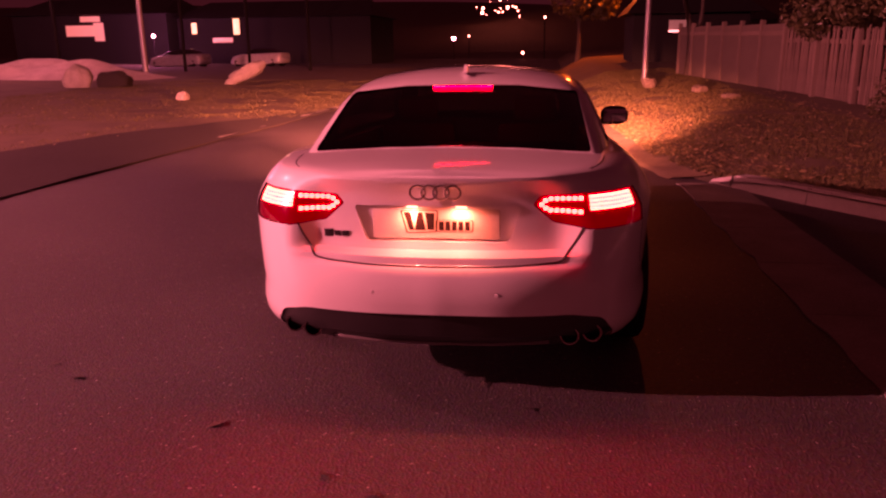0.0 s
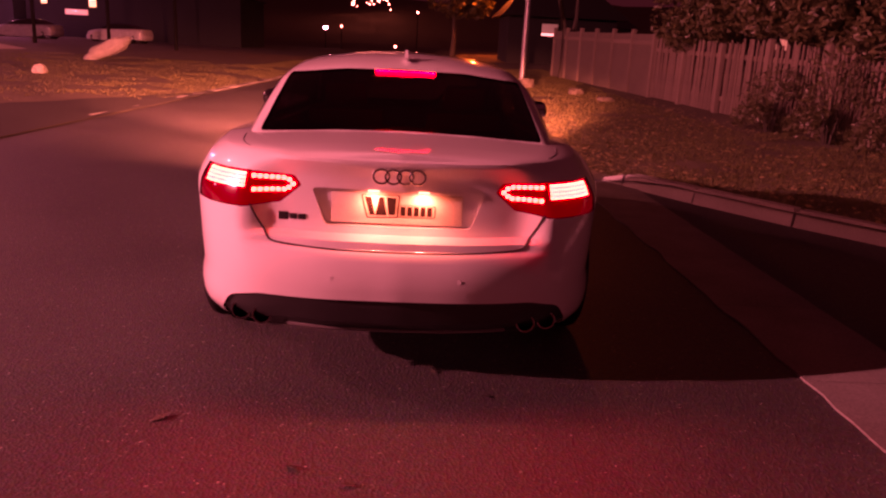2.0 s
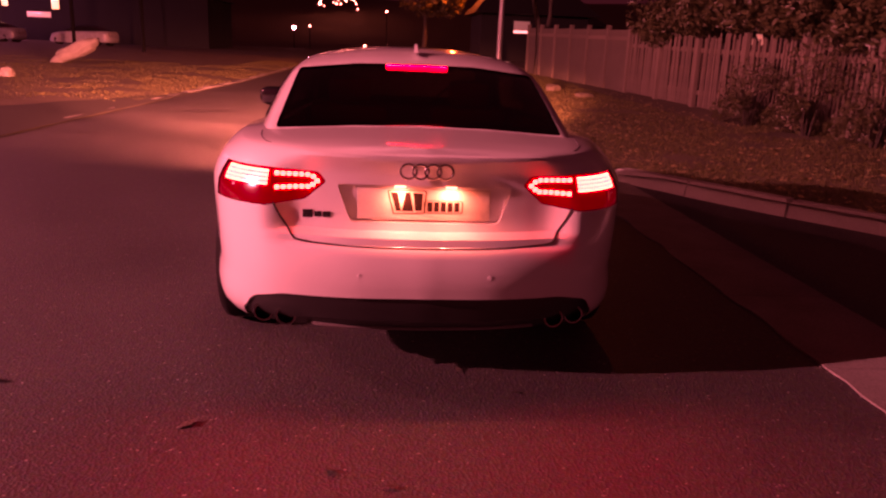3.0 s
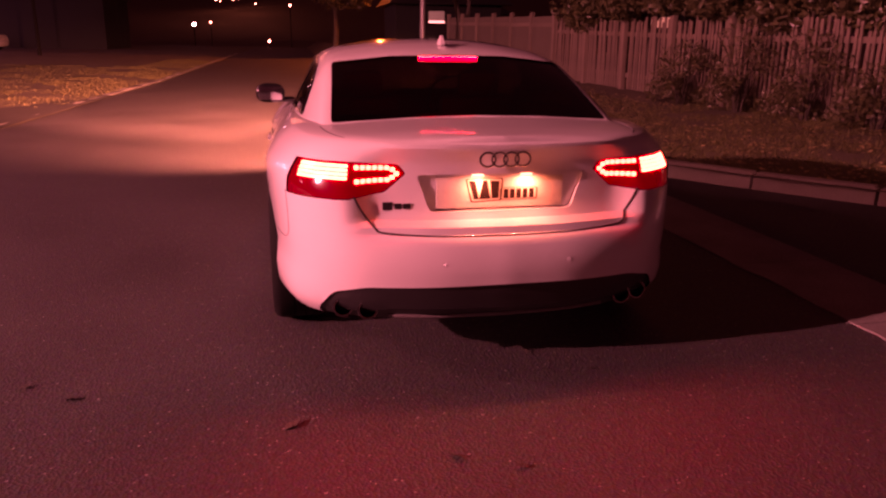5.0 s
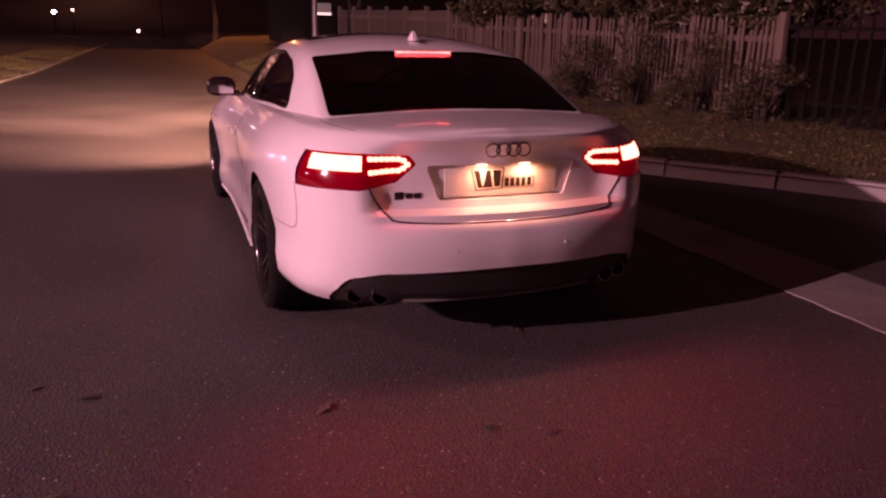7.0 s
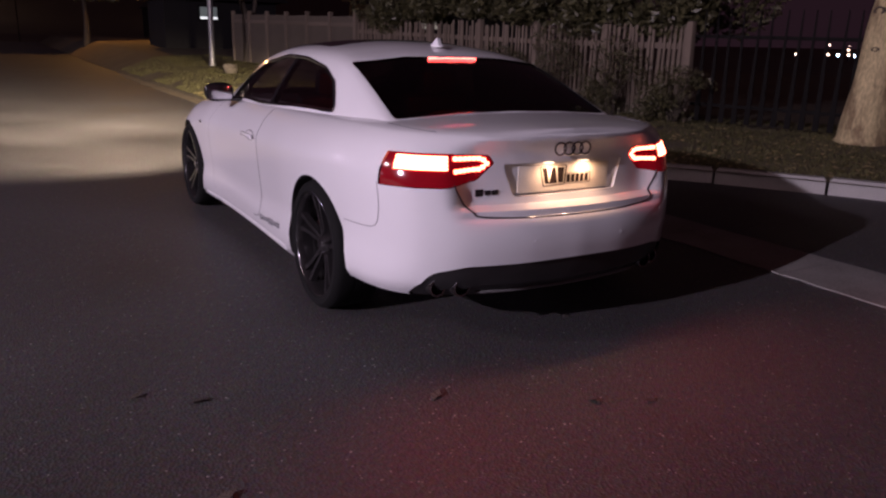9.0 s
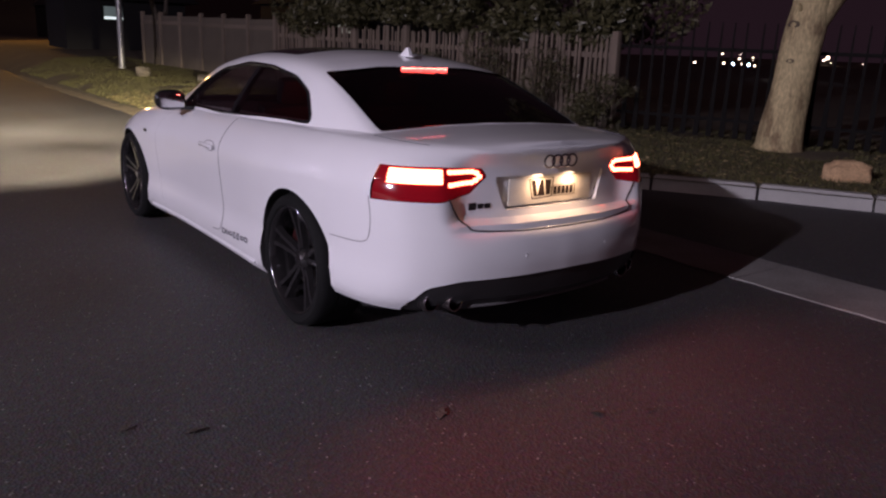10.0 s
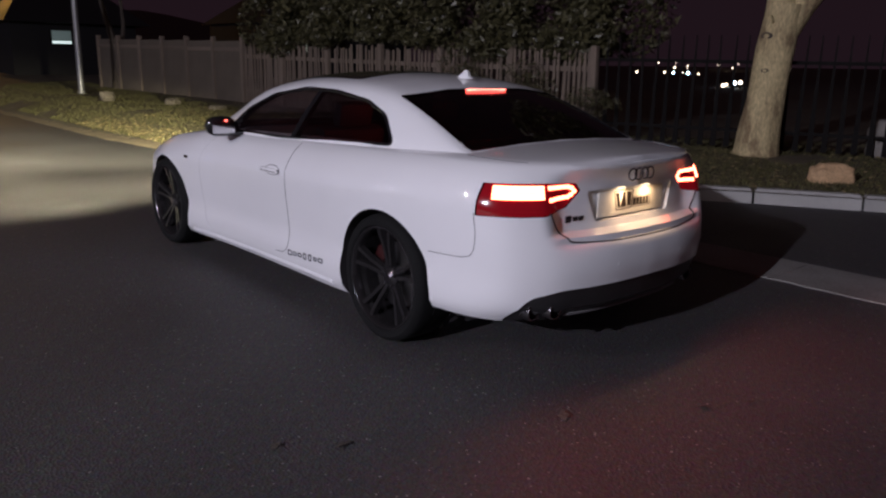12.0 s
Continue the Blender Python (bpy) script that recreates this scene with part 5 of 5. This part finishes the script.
# thin crooked stems beside the pole
bare = thing("bare_sapling", "thin crooked bare sapling beside the fence", "sapling", "", pose(5.0, 23.0, ground_right(5.0, 23.0) - 0.05))
part("trunk", join([limb([(0, 0, 0), (0.1, 0, 1.0), (-0.1, 0, 2.0), (-0.5, 0, 3.6)], [0.13, 0.11, 0.08, 0.04], 10, 0.02), limb([(0.1, 0, 1.0), (0.35, 0, 1.9), (0.3, 0.1, 3.4)], [0.08, 0.06, 0.04], 8, 0.01)]), BARK, bare)
for x, y, h, r in ((-20.2, 35.6, 8.0, 0.16),):
    ob = thing("street_pole", "pale street pole on the far verge", "pole", "", pose(x, y, left_height(15, y) - 0.05))
    part("shaft", tube([(0, 0, 0), (0, 0, 4), (0, 0, h)], 0, 14, False, [r, r * 0.85, r * 0.6]), POLE_STEEL, ob)
for x, y in ((-31.5, 36), (-25.6, 36.5), (-20.6, 41), (-17.0, 42), (-13.6, 43)):
    ob = thing("fence_post", "dark timber post on the far verge", "post", "far posts", pose(x, y, left_height(15, y) - 0.05))
    part("shaft", tube([(0, 0, 0), (0, 0, 6.0)], 0.10, 10), DARK_STEEL, ob)


def far_house(x, y, w, d, h, windows, label):
    """A dark house whose front faces -y, with lit windows (x, z, width, height, material)."""
    ob = thing("house", label, "house", "houses in the distance", pose(x, y, -0.05))
    bm = bmesh.new()
    box(bm, -w / 2, w / 2, 0, d, 0, h)
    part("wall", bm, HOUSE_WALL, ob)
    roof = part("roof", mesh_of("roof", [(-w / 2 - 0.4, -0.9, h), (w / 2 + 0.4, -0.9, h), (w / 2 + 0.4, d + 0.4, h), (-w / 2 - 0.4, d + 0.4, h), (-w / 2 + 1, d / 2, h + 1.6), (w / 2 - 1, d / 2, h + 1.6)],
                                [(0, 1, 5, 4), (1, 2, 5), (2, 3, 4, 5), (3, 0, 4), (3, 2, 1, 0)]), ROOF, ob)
    for wx, wz, ww, wh, m in windows:
        bm = bmesh.new()
        box(bm, wx - ww / 2 - 0.07, wx + ww / 2 + 0.07, -0.05, 0.02, wz - wh / 2 - 0.07, wz + wh / 2 + 0.07, 0.01)
        fr = part("window", bm, DARK_STEEL, ob)
        bm = bmesh.new()
        box(bm, wx - ww / 2, wx + ww / 2, -0.075, -0.03, wz - wh / 2, wz + wh / 2, 0.01)
        part("pane", bm, m, fr)
    return ob


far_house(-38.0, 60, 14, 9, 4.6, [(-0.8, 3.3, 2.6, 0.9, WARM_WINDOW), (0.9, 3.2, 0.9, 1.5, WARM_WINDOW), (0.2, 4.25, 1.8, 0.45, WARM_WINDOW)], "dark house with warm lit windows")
far_house(-22.5, 62, 17, 10, 4.2, [(-3.2, 3.5, 0.55, 1.3, GREEN_WINDOW), (-7.0, 3.4, 0.45, 0.9, GREEN_WINDOW), (-4.5, 2.4, 1.8, 0.4, WARM_WINDOW)], "long dark house with a night-dark roof and lit openings")
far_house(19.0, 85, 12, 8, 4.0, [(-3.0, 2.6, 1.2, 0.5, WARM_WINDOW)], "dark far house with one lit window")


def far_lamp(x, y, z, r, m, ground=0.0):
    ob = thing("far_lamp", "small bright lamp on a post in the distance", "lamp", "lights in the distance", pose(x, y, ground - 0.05))
    part("post", tube([(0, 0, 0), (0, 0, z - ground)], 0.06, 8), DARK_STEEL, ob)
    bm = bmesh.new()
    bmesh.ops.create_icosphere(bm, subdivisions=2, radius=r)
    bmesh.ops.translate(bm, verts=bm.verts, vec=(0, 0, z - ground + r))
    part("bulb", bm, m, ob)


far_lamp(-10.9, 96, 2.4, 0.22, BULB_WHITE)
far_lamp(-9.0, 96.5, 2.8, 0.11, BULB_WARM)
far_lamp(-2.2, 97, 0.6, 0.15, BULB_WARM)
far_lamp(0.5, 97, 4.9, 0.13, BULB_WARM)
far_lamp(-30.2, 56, 2.6, 0.12, BULB_WHITE)
for turn, far, z, q in ((54.8, 85, 0.95, 0.10), (56.7, 86, 0.98, 0.10), (57.3, 84, 0.95, 0.12), (57.9, 85, 1.0, 0.10), (58.3, 86, 0.90, 0.13), (58.7, 85, 0.88, 0.09), (59.0, 84, 0.9, 0.08), (60.7, 50, 0.42, 0.10), (60.9, 50, 0.50, 0.08), (61.4, 50, 0.55, 0.12), (61.8, 49, 0.62, 0.11)):
    far_lamp(-3.1 + far * math.sin(radians(turn)), -2.0 + far * math.cos(radians(turn)), z, q, BULB_WHITE if q > 0.11 else BULB_WARM)
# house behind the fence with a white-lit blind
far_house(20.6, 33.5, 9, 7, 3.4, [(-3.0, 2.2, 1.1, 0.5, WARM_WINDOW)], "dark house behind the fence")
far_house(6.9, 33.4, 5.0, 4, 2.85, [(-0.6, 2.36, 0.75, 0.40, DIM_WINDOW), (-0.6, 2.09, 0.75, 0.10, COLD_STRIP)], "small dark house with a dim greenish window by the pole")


def parked_car(x, y, turn, paint, label):
    """A far parked car: body, cabin and wheels."""
    ob = thing("parked_car", label, "car", "parked cars in the distance", pose(x, y, left_height(16, y) - 0.02, 0, 0, turn))
    part("body", lower_body(), paint, ob)
    part("cabin", cabin_form(), GLOSS_BLACK, ob)
    for wx in (-0.80, 0.80):
        for wy in (0.98, 3.73):
            me = lathe([(0.0, -0.11), (0.30, -0.11), (0.33, -0.08), (0.33, 0.08), (0.30, 0.11), (0.0, 0.11)], 24)
            me.transform(pose(wx, wy, 0.33))
            part("wheel", me, RUBBER, ob)


parked_car(-18.5, 53.5, 78, mat("silver_car_paint", (0.42, 0.42, 0.44), 0.3, coat=0.8), "silver parked car in front of the far house")
parked_car(-24.0, 52.0, 84, mat("grey_car_paint", (0.20, 0.19, 0.22), 0.3, coat=0.8), "grey parked car in front of the far house")
# lights on the far hillside
bm = bmesh.new()
for k in range(130):
    if k < 90:
        a = random.gauss(-0.045, 0.010) if k < 40 else random.uniform(-0.10, -0.005)
        z = random.uniform(16, 44)
    elif k < 104:
        a, z = random.choice((1.0, 1.01, 1.065, 1.105)) + random.gauss(0, 0.008), random.gauss(2.5, 0.8)
    else:
        a, z = random.choice((0.19, 0.205, 0.215)) + random.gauss(0, 0.012), random.gauss(18, 1.5)
    d = random.uniform(330, 420)
    bmesh.ops.create_icosphere(bm, subdivisions=1, radius=random.uniform(0.14, 0.42) if random.random() < 0.85 else 0.7, matrix=Matrix.Translation((d * math.sin(a), d * math.cos(a), z)))
tagged(part("distant_lights", bm, BULB_WARM), "scattered warm lights on the far hillside", "lights", kind="stuff")
# dark hill behind everything
verts, faces = [], []
for k in range(121):
    a = -1.5 + 3.3 * k / 120
    low = 1 - 0.9 * min(1, max(0, (a - 0.35) / 0.3))
    for r, z in ((300, -0.1), (360, 7), (450, 22 + 14 * noise.noise((a * 3, 0, 0))), (560, 30 + 20 * noise.noise((a * 2, 4, 0)))):
        verts.append((r * math.sin(a), r * math.cos(a), max(-0.1, z * low)))
for k in range(120):
    for j in range(3):
        faces.append((k * 4 + j, (k + 1) * 4 + j, (k + 1) * 4 + j + 1, k * 4 + j + 1))
tagged(part("hillside", mesh_of("hillside", verts, faces, 180), SOIL), "dark hillside across the valley", "hill", kind="structure")
# yellow-lit tree down the road
z0 = 0.2
tree(2.5, 47, z0, [limb([(0, 0, 0), (0.1, 0, 1.5), (0, 0, 4)], [0.2, 0.15, 0.06], 10, 0.02)], [((0, 0, 4.4), (1.9, 1.8, 1.7)), ((1.3, 0, 3.8), (1.3, 1.3, 1.1))], 3000, 0.16, BARK, "leafy street tree under a yellow lamp")
